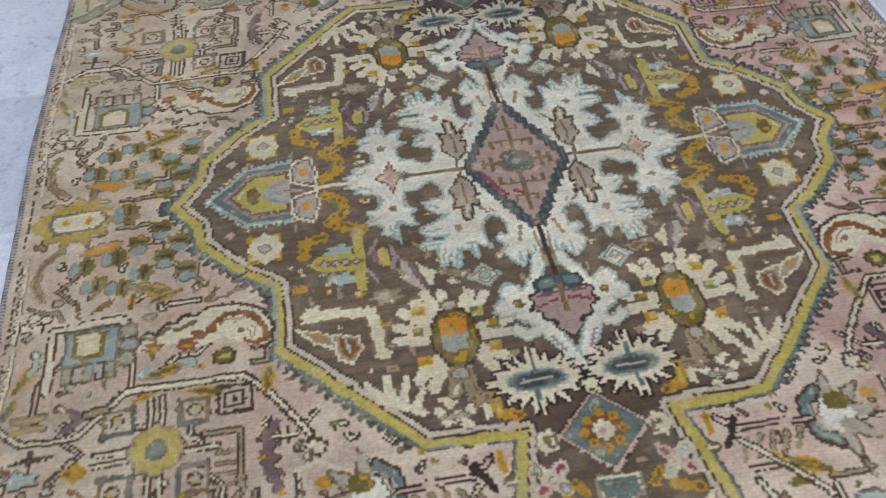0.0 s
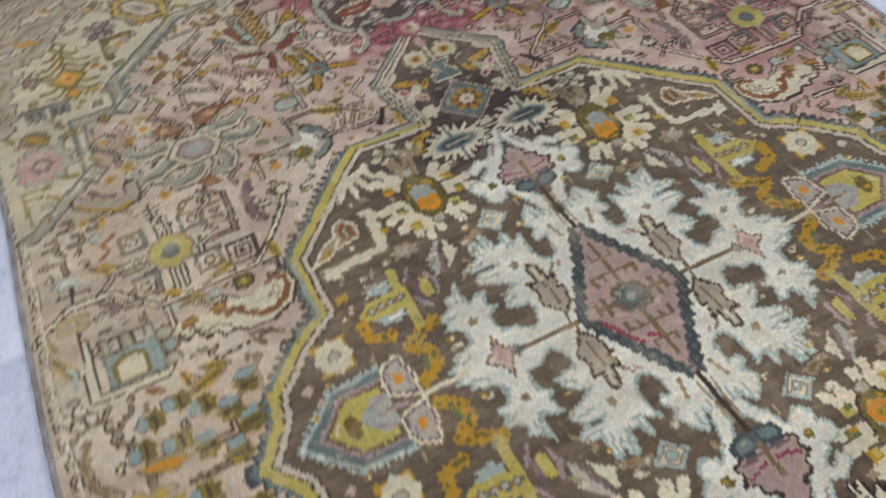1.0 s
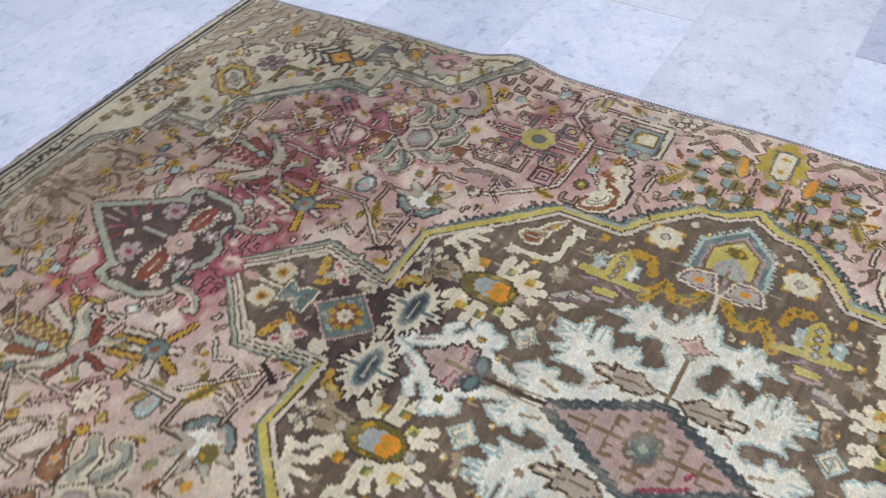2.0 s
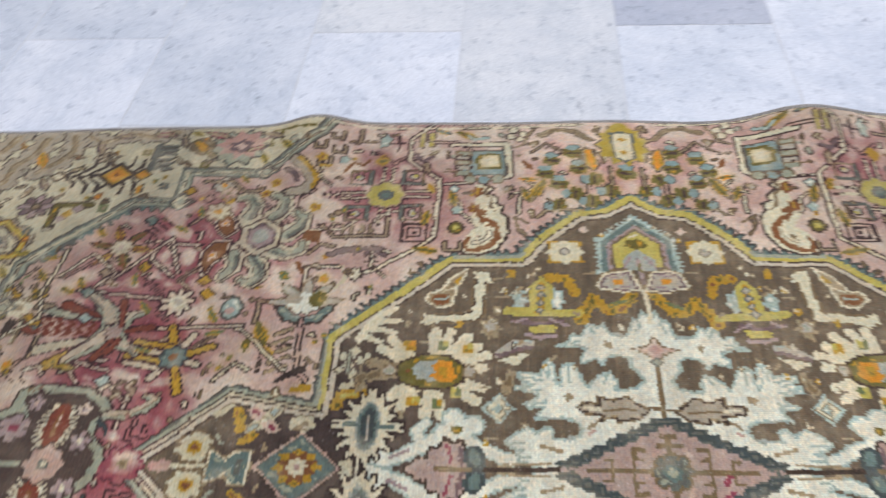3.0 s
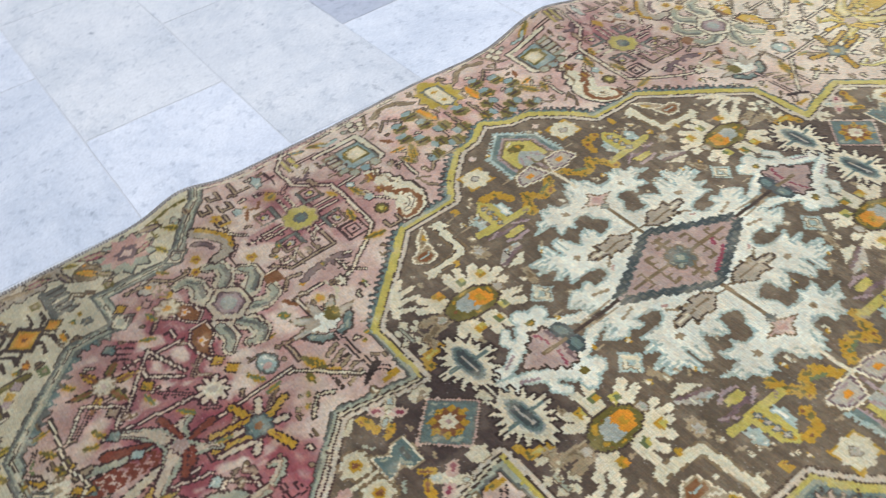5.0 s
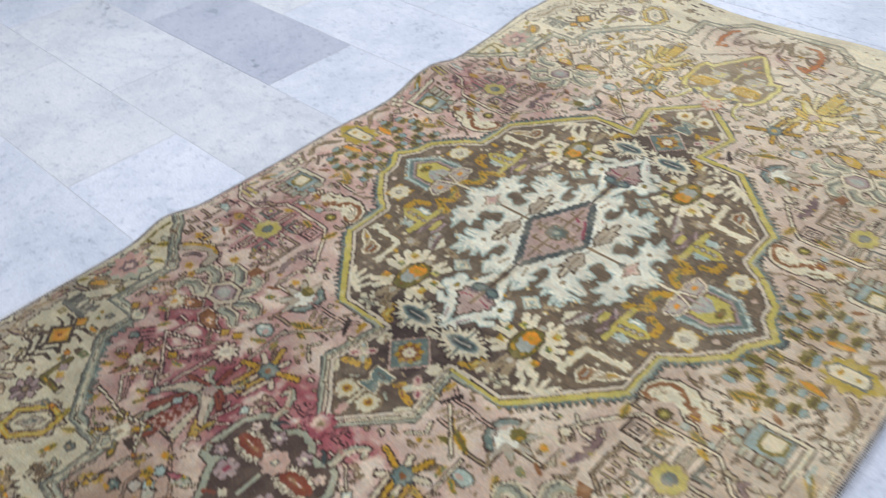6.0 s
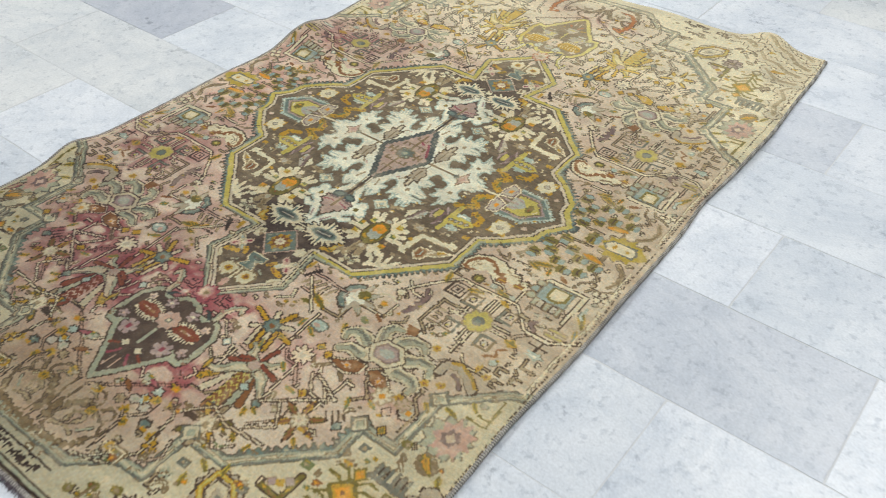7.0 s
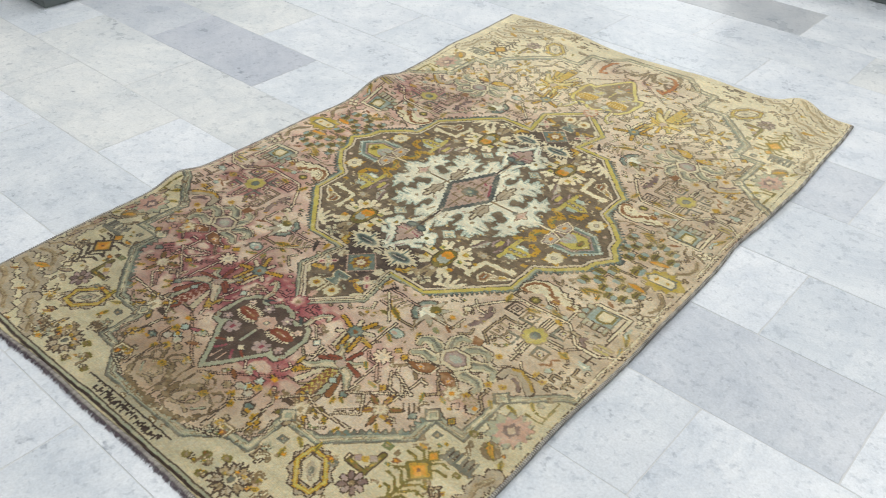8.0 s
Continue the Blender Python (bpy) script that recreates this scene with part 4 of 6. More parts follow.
def scroll_cross(m):
    """Broad banded S arms round a grey hexagon, with two rust leaves."""
    arms = ([(0.331, 0.456), (0.300, 0.462), (0.280, 0.450), (0.262, 0.446), (0.250, 0.456), (0.254, 0.466)],
            [(0.331, 0.456), (0.308, 0.438), (0.300, 0.420), (0.306, 0.404), (0.320, 0.400)],
            [(0.331, 0.456), (0.336, 0.424), (0.350, 0.408), (0.366, 0.406), (0.376, 0.416)],
            [(0.331, 0.456), (0.366, 0.448), (0.384, 0.434), (0.402, 0.436), (0.410, 0.450)],
            [(0.331, 0.456), (0.368, 0.478), (0.392, 0.474), (0.408, 0.484), (0.406, 0.496)],
            [(0.331, 0.456), (0.300, 0.482), (0.276, 0.480), (0.260, 0.492)])
    for pts in arms:
        taper(m, pts, 0.0410, 0.0190, "line")
        taper(m, pts, 0.0370, 0.0155, "ivory")
        taper(m, pts[1:], 0.0140, 0.0084, "sage")
        taper(move(m, -0.0030, -0.0026), pts[1:-1], 0.0056, 0.0040, "slate")
    hexagon = [(0.311, 0.456), (0.321, 0.441), (0.341, 0.441), (0.352, 0.456), (0.341, 0.471), (0.321, 0.471)]
    for r, k in ((1.75, "line"), (1.62, "ivory"), (1.18, "mauve"), (1.0, "lilac")):
        poly(m, [(0.331 + r * (x - 0.331), 0.456 + r * (y - 0.456)) for x, y in hexagon], k)
    oval(m, 0.332, 0.456, 0.013, 0.0095, "sky")
    for tear in ([(0.264, 0.516), (0.284, 0.507), (0.300, 0.494), (0.321, 0.494), (0.320, 0.512), (0.302, 0.524), (0.284, 0.522)],
                 [(0.330, 0.502), (0.341, 0.490), (0.361, 0.494), (0.386, 0.514), (0.376, 0.522), (0.346, 0.514)]):
        stroke(m, tear, 0.0090, "line", True)
        stroke(m, tear, 0.0052, "cream", True)
        poly(m, tear, "rust")
        stroke(m, tear, 0.0020, "line", True)
        cx, cy = sum(x for x, y in tear) / len(tear), sum(y for x, y in tear) / len(tear)
        burst(m, cx, cy, 5, 0.010, 0.008, 0.5, "rose", 20)
        lozenge(m, cx, cy, 0.004, 0.004, "orange")
    poly(m, [(0.318, 0.382), (0.340, 0.380), (0.344, 0.398), (0.328, 0.404)], "rust")
    # brown crescent with a gold back
    stroke(m, [(0.416, 0.434), (0.418, 0.412), (0.438, 0.404), (0.462, 0.416), (0.482, 0.436)], 0.0180, "line")
    stroke(m, [(0.416, 0.432), (0.419, 0.413), (0.438, 0.406), (0.461, 0.418), (0.480, 0.436)], 0.0140, "stone")
    stroke(m, [(0.424, 0.406), (0.440, 0.400), (0.464, 0.412), (0.482, 0.430)], 0.0060, "gold")
    stroke(m, [(0.436, 0.424), (0.452, 0.430), (0.462, 0.444)], 0.0060, "mauve")
    for x, y in ((0.413, 0.464), (0.435, 0.454), (0.483, 0.398), (0.402, 0.512), (0.386, 0.396)):
        burst(m, x, y, 5, 0.0090, 0.0080, 0.75, "gold", 10)
        lozenge(m, x, y, 0.0035, 0.0035, "rust")
    daisy(m, 0.432, 0.526, 7, 0.015, "grey", "orange", "dark", 0.36)
    leaf(m, 0.446, 0.500, 40, 0.013, "gold", "olive")


def red_garden(m):
    """Daisy, pinwheel, insect and the double lines of the end court."""
    tail, chevron = ("red", "rose") if m[0, 0] < 0 else ("rust", "yellow")
    for pts in ([(0.182, 0.456), (0.182, 0.604)], [(0.228, 0.560), (0.238, 0.662)], [(0.118, 0.590), (0.136, 0.650)], [(0.316, 0.534), (0.318, 0.586), (0.290, 0.590), (0.262, 0.556)], [(0.270, 0.552), (0.328, 0.574), (0.266, 0.622), (0.246, 0.640)]):
        lined(m, pts, 0.0034, "cream", "dark", 0.0026)
    daisy(m, 0.222, 0.540, 9, 0.020, "cream", "grey", "dark", 0.18)
    q = move(m, 0.138, 0.523)
    for t, long, k in ((200, 0.050, "gold"), (150, 0.034, "ivory"), (250, 0.030, "ivory"), (290, 0.042, "gold"), (15, 0.048, "gold"), (335, 0.034, "ivory")):
        lined(move(q, 0, 0, t), [(0.010, 0), (long, 0)], 0.0080, k, "dark", 0.0014)
    for i, k in enumerate(("gold", "ivory", "gold", "ivory")):
        x = 0.014 - 0.0105 * i
        lined(move(q, 0, 0, -12), [(x, 0.010), (x, 0.056 - 0.004 * abs(i - 1))], 0.0066, k, "dark", 0.0012)
    burst(q, 0, 0, 8, 0.018, 0.018, 0.80, "navy")
    burst(q, 0, 0, 8, 0.0145, 0.0145, 0.80, "teal")
    oval(q, 0, 0, 0.0056, 0.0056, "rust", 0, 8)
    # insect: red tail strips, pale curled wings, a rose heart
    for x0, x1, y1, wide, k in ((0.166, 0.146, 0.680, 0.012, "ivory"), (0.192, 0.216, 0.670, 0.013, tail), (0.162, 0.124, 0.664, 0.013, "gold"), (0.188, 0.206, 0.690, 0.011, "sage")):
        taper(m, [(x0, 0.616), (x1, y1)], 0.7 * wide + 0.0036, wide + 0.0036, "dark")
        taper(m, [(x0, 0.616), (x1, y1)], 0.7 * wide, wide, k)
    taper(m, [(0.178, 0.612), (0.182, 0.700)], 0.0250, 0.0300, "dark")
    taper(m, [(0.178, 0.612), (0.182, 0.700)], 0.0215, 0.0265, tail)
    for i in range(6):
        y = 0.620 + 0.0125 * i
        stroke(m, [(0.167, y + 0.008), (0.173, y), (0.179, y + 0.008), (0.185, y), (0.191, y + 0.008)], 0.0026, chevron)
    lozenge(m, 0.182, 0.696, 0.0085, 0.0075, "teal")
    for pts, w0, w1 in (([(0.176, 0.604), (0.205, 0.614), (0.224, 0.636), (0.240, 0.652)], 0.024, 0.007), ([(0.174, 0.606), (0.152, 0.622), (0.134, 0.642), (0.116, 0.642)], 0.026, 0.007),
                        ([(0.180, 0.598), (0.200, 0.590), (0.208, 0.574)], 0.020, 0.006), ([(0.170, 0.598), (0.156, 0.588), (0.152, 0.572), (0.144, 0.566)], 0.020, 0.006)):
        flame(m, pts, w0, w1, "ivory", "sage", "dark")
    for pts in ([(0.186, 0.596), (0.222, 0.604)], [(0.164, 0.600), (0.136, 0.612)], [(0.178, 0.588), (0.184, 0.560)], [(0.166, 0.592), (0.146, 0.600)]):
        taper(m, pts, 0.0080, 0.0120, "dark")
        taper(m, pts, 0.0050, 0.0088, "red")
    burst(m, 0.176, 0.602, 6, 0.011, 0.011, 0.8, "dusk")
    # flower with dark arms near the corner, and buds
    s = move(m, 0.312, 0.634)
    for i in range(6):
        leaf(move(s, 0, 0, 60 * i + 20), 0.026, 0, 0, 0.016, "olive" if i % 2 else "gold", "rust", "dark")
    daisy(s, 0, 0, 8, 0.013, "cream", "rose", "ash")
    for x, y, k in ((0.236, 0.652, "teal"), (0.230, 0.706, "gold"), (0.255, 0.515, "gold"), (0.234, 0.508, "gold"), (0.268, 0.640, "ash"), (0.278, 0.595, "gold"), (0.196, 0.642, "ice"), (0.104, 0.590, "ice"), (0.362, 0.610, "teal"), (0.420, 0.575, "gold"), (0.404, 0.545, "rose")):
        lozenge(m, x, y, 0.011, 0.011, "dark")
        lozenge(m, x, y, 0.0085, 0.0085, k)
    for x, y, t in ((0.214, 0.576, 40), (0.258, 0.602, 10), (0.150, 0.560, 70), (0.198, 0.494, 30), (0.172, 0.486, 100), (0.345, 0.566, 60), (0.378, 0.548, 20)):
        leaf(m, x, y, t, 0.013, "gold", "green")
    daisy(m, 0.378, 0.526, 7, 0.016, "cream", "orange", "ash")
    daisy(m, 0.415, 0.520, 6, 0.012, "rose", "ash", "ash")
    lined(m, [(0.440, 0.560), (0.440, 0.520), (0.420, 0.500), (0.420, 0.480)], 0.004, "ash", "line", 0.002)
    bars(m, 0.352, 0.580, 50, 4, 0.020, 0.009, 0.0035, "line")


def dark_heart(m):
    half = [(0, 0.560), (0.016, 0.564), (0.030, 0.578), (0.046, 0.580), (0.058, 0.568), (0.076, 0.577), (0.090, 0.600), (0.091, 0.626), (0.093, 0.652), (0.086, 0.670), (0.066, 0.669), (0.060, 0.680), (0.044, 0.701), (0.031, 0.722), (0, 0.767)]
    ring = half + [(-x, y) for x, y in half[-2:0:-1]]
    far_one = m[1, 1] > 0
    if far_one:
        m = move(m, -0.013, -0.006)
    stroke(m, ring, 0.0125, "taupe" if far_one else "line", True, 0.0020, 0.011)
    poly(m, ring, "aub")
    stroke(m, ring, 0.0092, "sage", True)
    for s in (-1, 1):
        q = move(m, 0, 0, 0, s, 1)
        # scrolls that leave the shoulders
        flame(q, [(0.058, 0.568), (0.060, 0.546), (0.067, 0.530), (0.080, 0.521), (0.084, 0.534)], 0.0110, 0.0070, "ivory", "sage", "line")
        taper(q, [(0.050, 0.574), (0.042, 0.564), (0.034, 0.562)], 0.0070, 0.0030, "navy")
        taper(q, [(0.070, 0.664), (0.058, 0.656)], 0.0080, 0.0040, "sage")
        lined(q, [(0.052, 0.536), (0.030, 0.540), (0.034, 0.520), (0.046, 0.524)], 0.003, "rose", "dark", 0.002)
        # red flame leaf with a pale toothed rim, lying across
        f = move(q, 0.046, 0.618, -4)
        for i in range(9):
            x = -0.026 + 0.0065 * i
            h = 0.017 * math.sqrt(max(0.0, 1 - (x / 0.031) ** 2)) + 0.004
            taper(f, [(0.9 * x, -0.6 * h), (x - 0.003, -h)], 0.0046, 0.0022, "cream")
            taper(f, [(0.9 * x, 0.6 * h), (x - 0.003, h)], 0.0046, 0.0022, "cream")
        oval(f, 0, 0, 0.0275, 0.0125, "red", 0, 14)
        stroke(f, [(-0.014, 0), (0.014, 0)], 0.0046, "rust")
        stroke(f, [(-0.010, 0), (0.010, 0)], 0.0022, "rose")
        daisy(q, 0.042, 0.664, 6, 0.018, "lilac", "wine", "aub", 0.34)
        daisy(q, 0.026, 0.586, 5, 0.011, "lilac", "cream", "aub", 0.34)
        daisy(q, 0.074, 0.650, 5, 0.010, "lilac", "rose", "aub", 0.34)
        daisy(q, 0.066, 0.594, 5, 0.009, "rose", "lilac", "aub", 0.34)
        stroke(q, [(0.010, 0.704), (0.022, 0.722)], 0.0050, "wine")
        stroke(q, [(0.024, 0.696), (0.038, 0.704)], 0.0050, "red")
        stroke(q, [(0.006, 0.716), (0.008, 0.740)], 0.0036, "rose")
        lozenge(q, 0.016, 0.690, 0.0075, 0.0070, "cream")
        for x, y, t, k in ((0.108, 0.690, 60, "rose"), (0.086, 0.716, 20, "wine"), (0.122, 0.640, 80, "olive"), (0.060, 0.742, 30, "rust")):
            leaf(q, x, y, t, 0.014, k, "gold" if k == "olive" else None, "dark")
        lined(q, [(0.112, 0.660), (0.124, 0.666), (0.118, 0.682)], 0.003, "cream", "dark", 0.002)
    stroke(m, [(0, 0.640), (0, 0.680)], 0.0036, "sage")
    daisy(m, 0, 0.616, 8, 0.021, "rose", "slate", "aub", 0.30)
    lozenge(m, 0, 0.616, 0.004, 0.004, "cream")
    if far_one:
        # bleached flowers, two gold leaves, and rust crescents beyond the tip
        for x, y, rx, ry in ((0.040, 0.652, 0.026, 0.017), (-0.038, 0.650, 0.024, 0.016), (0.004, 0.690, 0.017, 0.020), (0.002, 0.588, 0.014, 0.012)):
            burst(m, x, y, 7, rx, ry, 0.78, "grey", 8)
            lozenge(m, x, y, 0.005, 0.004, "ash")
        for s in (-1, 1):
            q = move(m, -0.005, 0.006, 0, s, 1)
            oval(q, 0.050, 0.604, 0.033, 0.0145, "gold", -4, 10)
            for i in range(6):
                stroke(q, [(0.030 + 0.008 * i, 0.596), (0.026 + 0.008 * i, 0.612)], 0.0026, "cream")
            arc = [(0.064, 0.856), (0.092, 0.850), (0.112, 0.826), (0.117, 0.788), (0.107, 0.750), (0.090, 0.757)]
            stroke(q, arc, 0.0060, "ember", False, 0.0040, 0.014)
            for x, y in ((0.094, 0.836), (0.104, 0.812), (0.104, 0.786), (0.098, 0.766)):
                poly(q, [(x + 0.010, y - 0.006), (x + 0.010, y + 0.008), (x - 0.006, y - 0.004)], "ember")
                stroke(q, [(x - 0.008, y + 0.004), (x + 0.002, y + 0.006)], 0.0040, "cream")


def acanthus_end(m):
    """Faded swirl of leaves in front of the inscription."""
    # pale curling leaves with a brown back
    for body, back in (([(0.022, 0.862), (0.020, 0.834), (0.036, 0.810), (0.064, 0.804), (0.086, 0.814), (0.098, 0.800), (0.094, 0.786), (0.080, 0.786), (0.072, 0.796), (0.084, 0.780), (0.100, 0.780), (0.106, 0.798), (0.104, 0.820), (0.094, 0.846), (0.078, 0.866), (0.040, 0.872)],
                        [(0.007, 0.876), (0.040, 0.875), (0.076, 0.869), (0.092, 0.853), (0.093, 0.842)]),
                       ([(0.012, 0.800), (0.010, 0.780), (0.026, 0.770), (0.048, 0.772), (0.060, 0.784), (0.056, 0.800), (0.040, 0.794), (0.030, 0.806), (0.018, 0.822), (0.006, 0.826)],
                        [(0.010, 0.846), (0.006, 0.828), (0.018, 0.822), (0.030, 0.806), (0.042, 0.796)])):
        stroke(m, body, 0.0040, "taupe", True, 0.0020, 0.012)
        poly(m, body, "field")
        stroke(m, back, 0.0046, "taupe", False, 0.0060, 0.012)
    stroke(m, [(0.042, 0.838), (0.040, 0.822), (0.052, 0.814), (0.064, 0.822), (0.054, 0.836)], 0.0044, "ash", False, 0.0020, 0.008)
    stroke(m, [(0.028, 0.852), (0.050, 0.846), (0.068, 0.852)], 0.0036, "ash", False, 0.0020, 0.008)
    stroke(m, [(0.092, 0.812), (0.098, 0.826)], 0.0036, "taupe")
    stroke(m, [(0.070, 0.842), (0.086, 0.826)], 0.0036, "sage")
    stroke(m, [(0.022, 0.784), (0.036, 0.780), (0.046, 0.788)], 0.0040, "ash")
    for x, y in ((0.030, 0.773), (0.057, 0.806), (0.094, 0.773), (0.133, 0.828), (0.110, 0.790), (0.147, 0.727), (0.119, 0.735), (0.167, 0.782)):
        burst(m, x, y, 6, 0.0105, 0.0095, 0.75, "gold", 10)
        lozenge(m, x + 0.003, y, 0.0045, 0.0045, "olive")
    for x, y, k in ((0.102, 0.744, "ice"), (0.116, 0.756, "grey"), (0.090, 0.752, "grey"), (0.108, 0.722, "ice"), (0.072, 0.764, "ash")):
        burst(m, x, y, 6, 0.0125, 0.0115, 0.72, "line", 10)
        burst(m, x, y, 6, 0.0100, 0.0090, 0.72, k, 10)
    lozenge(m, 0.104, 0.742, 0.006, 0.005, "gold")
    lined(m, [(0.010, 0.776), (0.046, 0.752), (0.070, 0.732), (0.132, 0.690)], 0.0032, "rose", "line", 0.0020)
    lined(m, [(0.093, 0.870), (0.150, 0.850), (0.176, 0.808), (0.162, 0.740), (0.140, 0.716)], 0.0032, "ivory", "line", 0.0020)
    lined(m, [(0.112, 0.850), (0.106, 0.792), (0.094, 0.776)], 0.0028, "pink", "line", 0.0018)
    for x, y in ((0.172, 0.796), (0.182, 0.806), (0.186, 0.794), (0.178, 0.786)):
        oval(m, x, y, 0.0065, 0.0055, "line", 0, 10)
        oval(m, x, y, 0.0050, 0.0042, "gold", 0, 10)
    stroke(m, [(0.160, 0.764), (0.170, 0.770), (0.166, 0.784)], 0.0036, "line")
    # white flower with striped arms
    s = move(m, 0.210, 0.722)
    for t, k in ((25, "gold"), (80, "ash"), (130, "olive"), (178, "line"), (230, "gold"), (275, "ash"), (325, "olive")):
        r = move(s, 0, 0, t)
        poly(r, [(0.016, -0.005), (0.034, -0.008), (0.046, -0.002), (0.040, 0.006), (0.018, 0.005)], "line")
        poly(r, [(0.018, -0.003), (0.034, -0.006), (0.042, -0.001), (0.038, 0.004), (0.018, 0.003)], k)
    burst(s, 0, 0, 8, 0.017, 0.017, 0.72, "cream", 10)
    box(s, -0.005, -0.005, 0.005, 0.005, "ash")
    burst(m, 0.140, 0.772, 6, 0.013, 0.011, 0.8, "line")
    burst(m, 0.140, 0.772, 6, 0.009, 0.007, 0.8, "teal")
    lined(m, [(0.162, 0.729), (0.196, 0.692), (0.232, 0.704), (0.308, 0.694)], 0.0032, "cream", "line", 0.0020)
    lined(m, [(0.244, 0.642), (0.268, 0.622), (0.300, 0.660), (0.262, 0.690)], 0.0032, "cream", "line", 0.0020)
    lined(m, [(0.186, 0.820), (0.206, 0.796), (0.196, 0.770)], 0.0032, "pink", "line", 0.0020)
    lined(m, [(0.236, 0.730), (0.252, 0.742), (0.276, 0.722)], 0.0030, "pink", "line", 0.0018)
    stroke(m, [(0.246, 0.732), (0.256, 0.736), (0.266, 0.728)], 0.0026, "green")
    for x, y, t in ((0.262, 0.712, 30), (0.238, 0.672, 70), (0.292, 0.712, 100), (0.340, 0.664, 40), (0.250, 0.660, 20)):
        leaf(m, x, y, t, 0.012, "gold", "olive")


def end_border_ground():
    quarter = [(0.600, 0.384), (0.540, 0.414), (0.465, 0.482), (0.467, 0.592), (0.405, 0.591), (0.405, 0.646), (0.286, 0.756), (0.213, 0.760), (0.215, 0.838), (0.162, 0.842), (0.108, 0.890), (0.0, 0.892)]
    for sy in (-1, 1):
        half = [(x, sy * y) for x, y in quarter] + [(-x, sy * y) for x, y in quarter[-2::-1]]
        p = np.array(half)
        outer = np.array(half + [(-0.7, sy * 1.1), (0.7, sy * 1.1)])
        w = (PY * sy) > 0.34
        X, Y = PX[w], PY[w]
        d, s = reach(p, X, Y, False)
        sd = np.where(inside(outer, X, Y), d, -d)
        tri = np.abs((s / 0.013) % 1 - 0.5) * 2
        diag = (np.abs(X) > 0.285) & (np.abs(X) < 0.405)
        part = ink[w]
        part[sd > -0.016 - np.where(diag, 0.011 * tri, 0.0)] = np.where((s / 0.05 % 1 < 0.45) & diag, CODE["teal"], CODE["slate"])[sd > -0.016 - np.where(diag, 0.011 * tri, 0.0)]
        part[sd > -0.0130] = CODE["sage"]
        part[sd > -0.0090] = CODE["ivory"]
        part[sd > -0.0042] = CODE["sage"]
        part[sd > -0.0015] = CODE["slate"]
        part[sd > 0.0028] = CODE["ivory"]
        ink[w] = part


def end_border_things(m):
    west = m[0, 0] < 0
    # knobs at the turns of the line
    for x, y in ((0.458, 0.474), (0.396, 0.580), (0.209, 0.744)):
        lozenge(m, x, y, 0.019, 0.019, "slate")
        lozenge(m, x, y, 0.0155, 0.0155, "ivory")
        lozenge(m, x, y, 0.008, 0.008, "sage")
    # spider: a gold lozenge with hooked legs on a long stem
    ax, leg = 0.453, "line" if west else "olive"
    stroke(m, [(ax, 0.640), (ax, 0.768)], 0.0056, leg)
    for s in (-1, 1):
        for y0, rise, far in ((0.664, 0.012, 0.034), (0.680, 0.012, 0.040), (0.722, 0.018, 0.036), (0.738, 0.018, 0.036), (0.754, 0.014, 0.024)):
            stroke(m, [(ax + s * 0.004, y0), (ax + s * 0.55 * far, y0 - rise), (ax + s * far, y0 - rise)], 0.0050, leg)
        stroke(m, [(ax + s * 0.016, 0.692), (ax + s * 0.034, 0.704)], 0.0050, leg)
    for y, r, k in ((0.684, 0.028, "orange"), (0.648, 0.0145, "orange"), (0.766, 0.0145, "cream")):
        lozenge(m, ax, y, r, r, leg)
        lozenge(m, ax, y, 0.74 * r, 0.74 * r, "taupe" if k == "cream" else "gold")
        lozenge(m, ax, y, 0.52 * r, 0.52 * r, k)
    lozenge(m, ax, 0.684, 0.0045, 0.0045, "rust")
    # comb
    stroke(m, [(0.464, 0.640), (0.520, 0.640)], 0.0085, "slate")
    for i in range(6):
        stroke(m, [(0.467 + 0.0100 * i, 0.638), (0.467 + 0.0100 * i, 0.614)], 0.0062, "slate")
        stroke(m, [(0.472 + 0.0100 * i, 0.632), (0.472 + 0.0100 * i, 0.616)], 0.0016, "line")
    # corner bracket with a small filling
    lined(m, [(0.352, 0.742), (0.392, 0.744), (0.391, 0.698)], 0.0075, "olive", "line", 0.0018)
    for x, y, k in ((0.374, 0.724, "gold"), (0.384, 0.714, "lilac"), (0.364, 0.730, "lilac")):
        lozenge(m, x, y, 0.0080, 0.0080, k)
    # dark mauve star
    for i in range(8):
        a = math.radians(45 * i)
        oval(m, 0.390 + 0.0155 * math.cos(a), 0.772 + 0.0155 * math.sin(a), 0.0110, 0.0072, "line", 45 * i, 8)
        oval(m, 0.390 + 0.0155 * math.cos(a), 0.772 + 0.0155 * math.sin(a), 0.0085, 0.0050, "mauve" if i % 2 else "lilac", 45 * i, 8)
    lozenge(m, 0.390, 0.772, 0.0060, 0.0060, "taupe")
    # hexagon of gold bars
    q = move(m, 0.324, 0.796, 48)
    burst(q, 0, 0, 11, 0.058, 0.041, 0.82, "line", 0)
    burst(q, 0, 0, 11, 0.055, 0.038, 0.82, "stone", 0)
    hexa = [(-0.043, 0.0), (-0.025, 0.0235), (0.025, 0.0235), (0.043, 0.0), (0.025, -0.0235), (-0.025, -0.0235)]
    stroke(q, hexa, 0.0112, "line", True)
    stroke(q, hexa, 0.0084, "gold", True)
    stroke(q, hexa, 0.0036, "yellow", True)
    poly(q, [(0.80 * x, 0.70 * y) for x, y in hexa], "line")
    poly(q, [(0.74 * x, 0.62 * y) for x, y in hexa], "ivory")
    lozenge(q, 0, 0, 0.022, 0.010, "stone")
    lozenge(q, 0, 0, 0.013, 0.0055, "slate")
    # eight-pointed star
    q = move(m, 0.244, 0.890, 12)
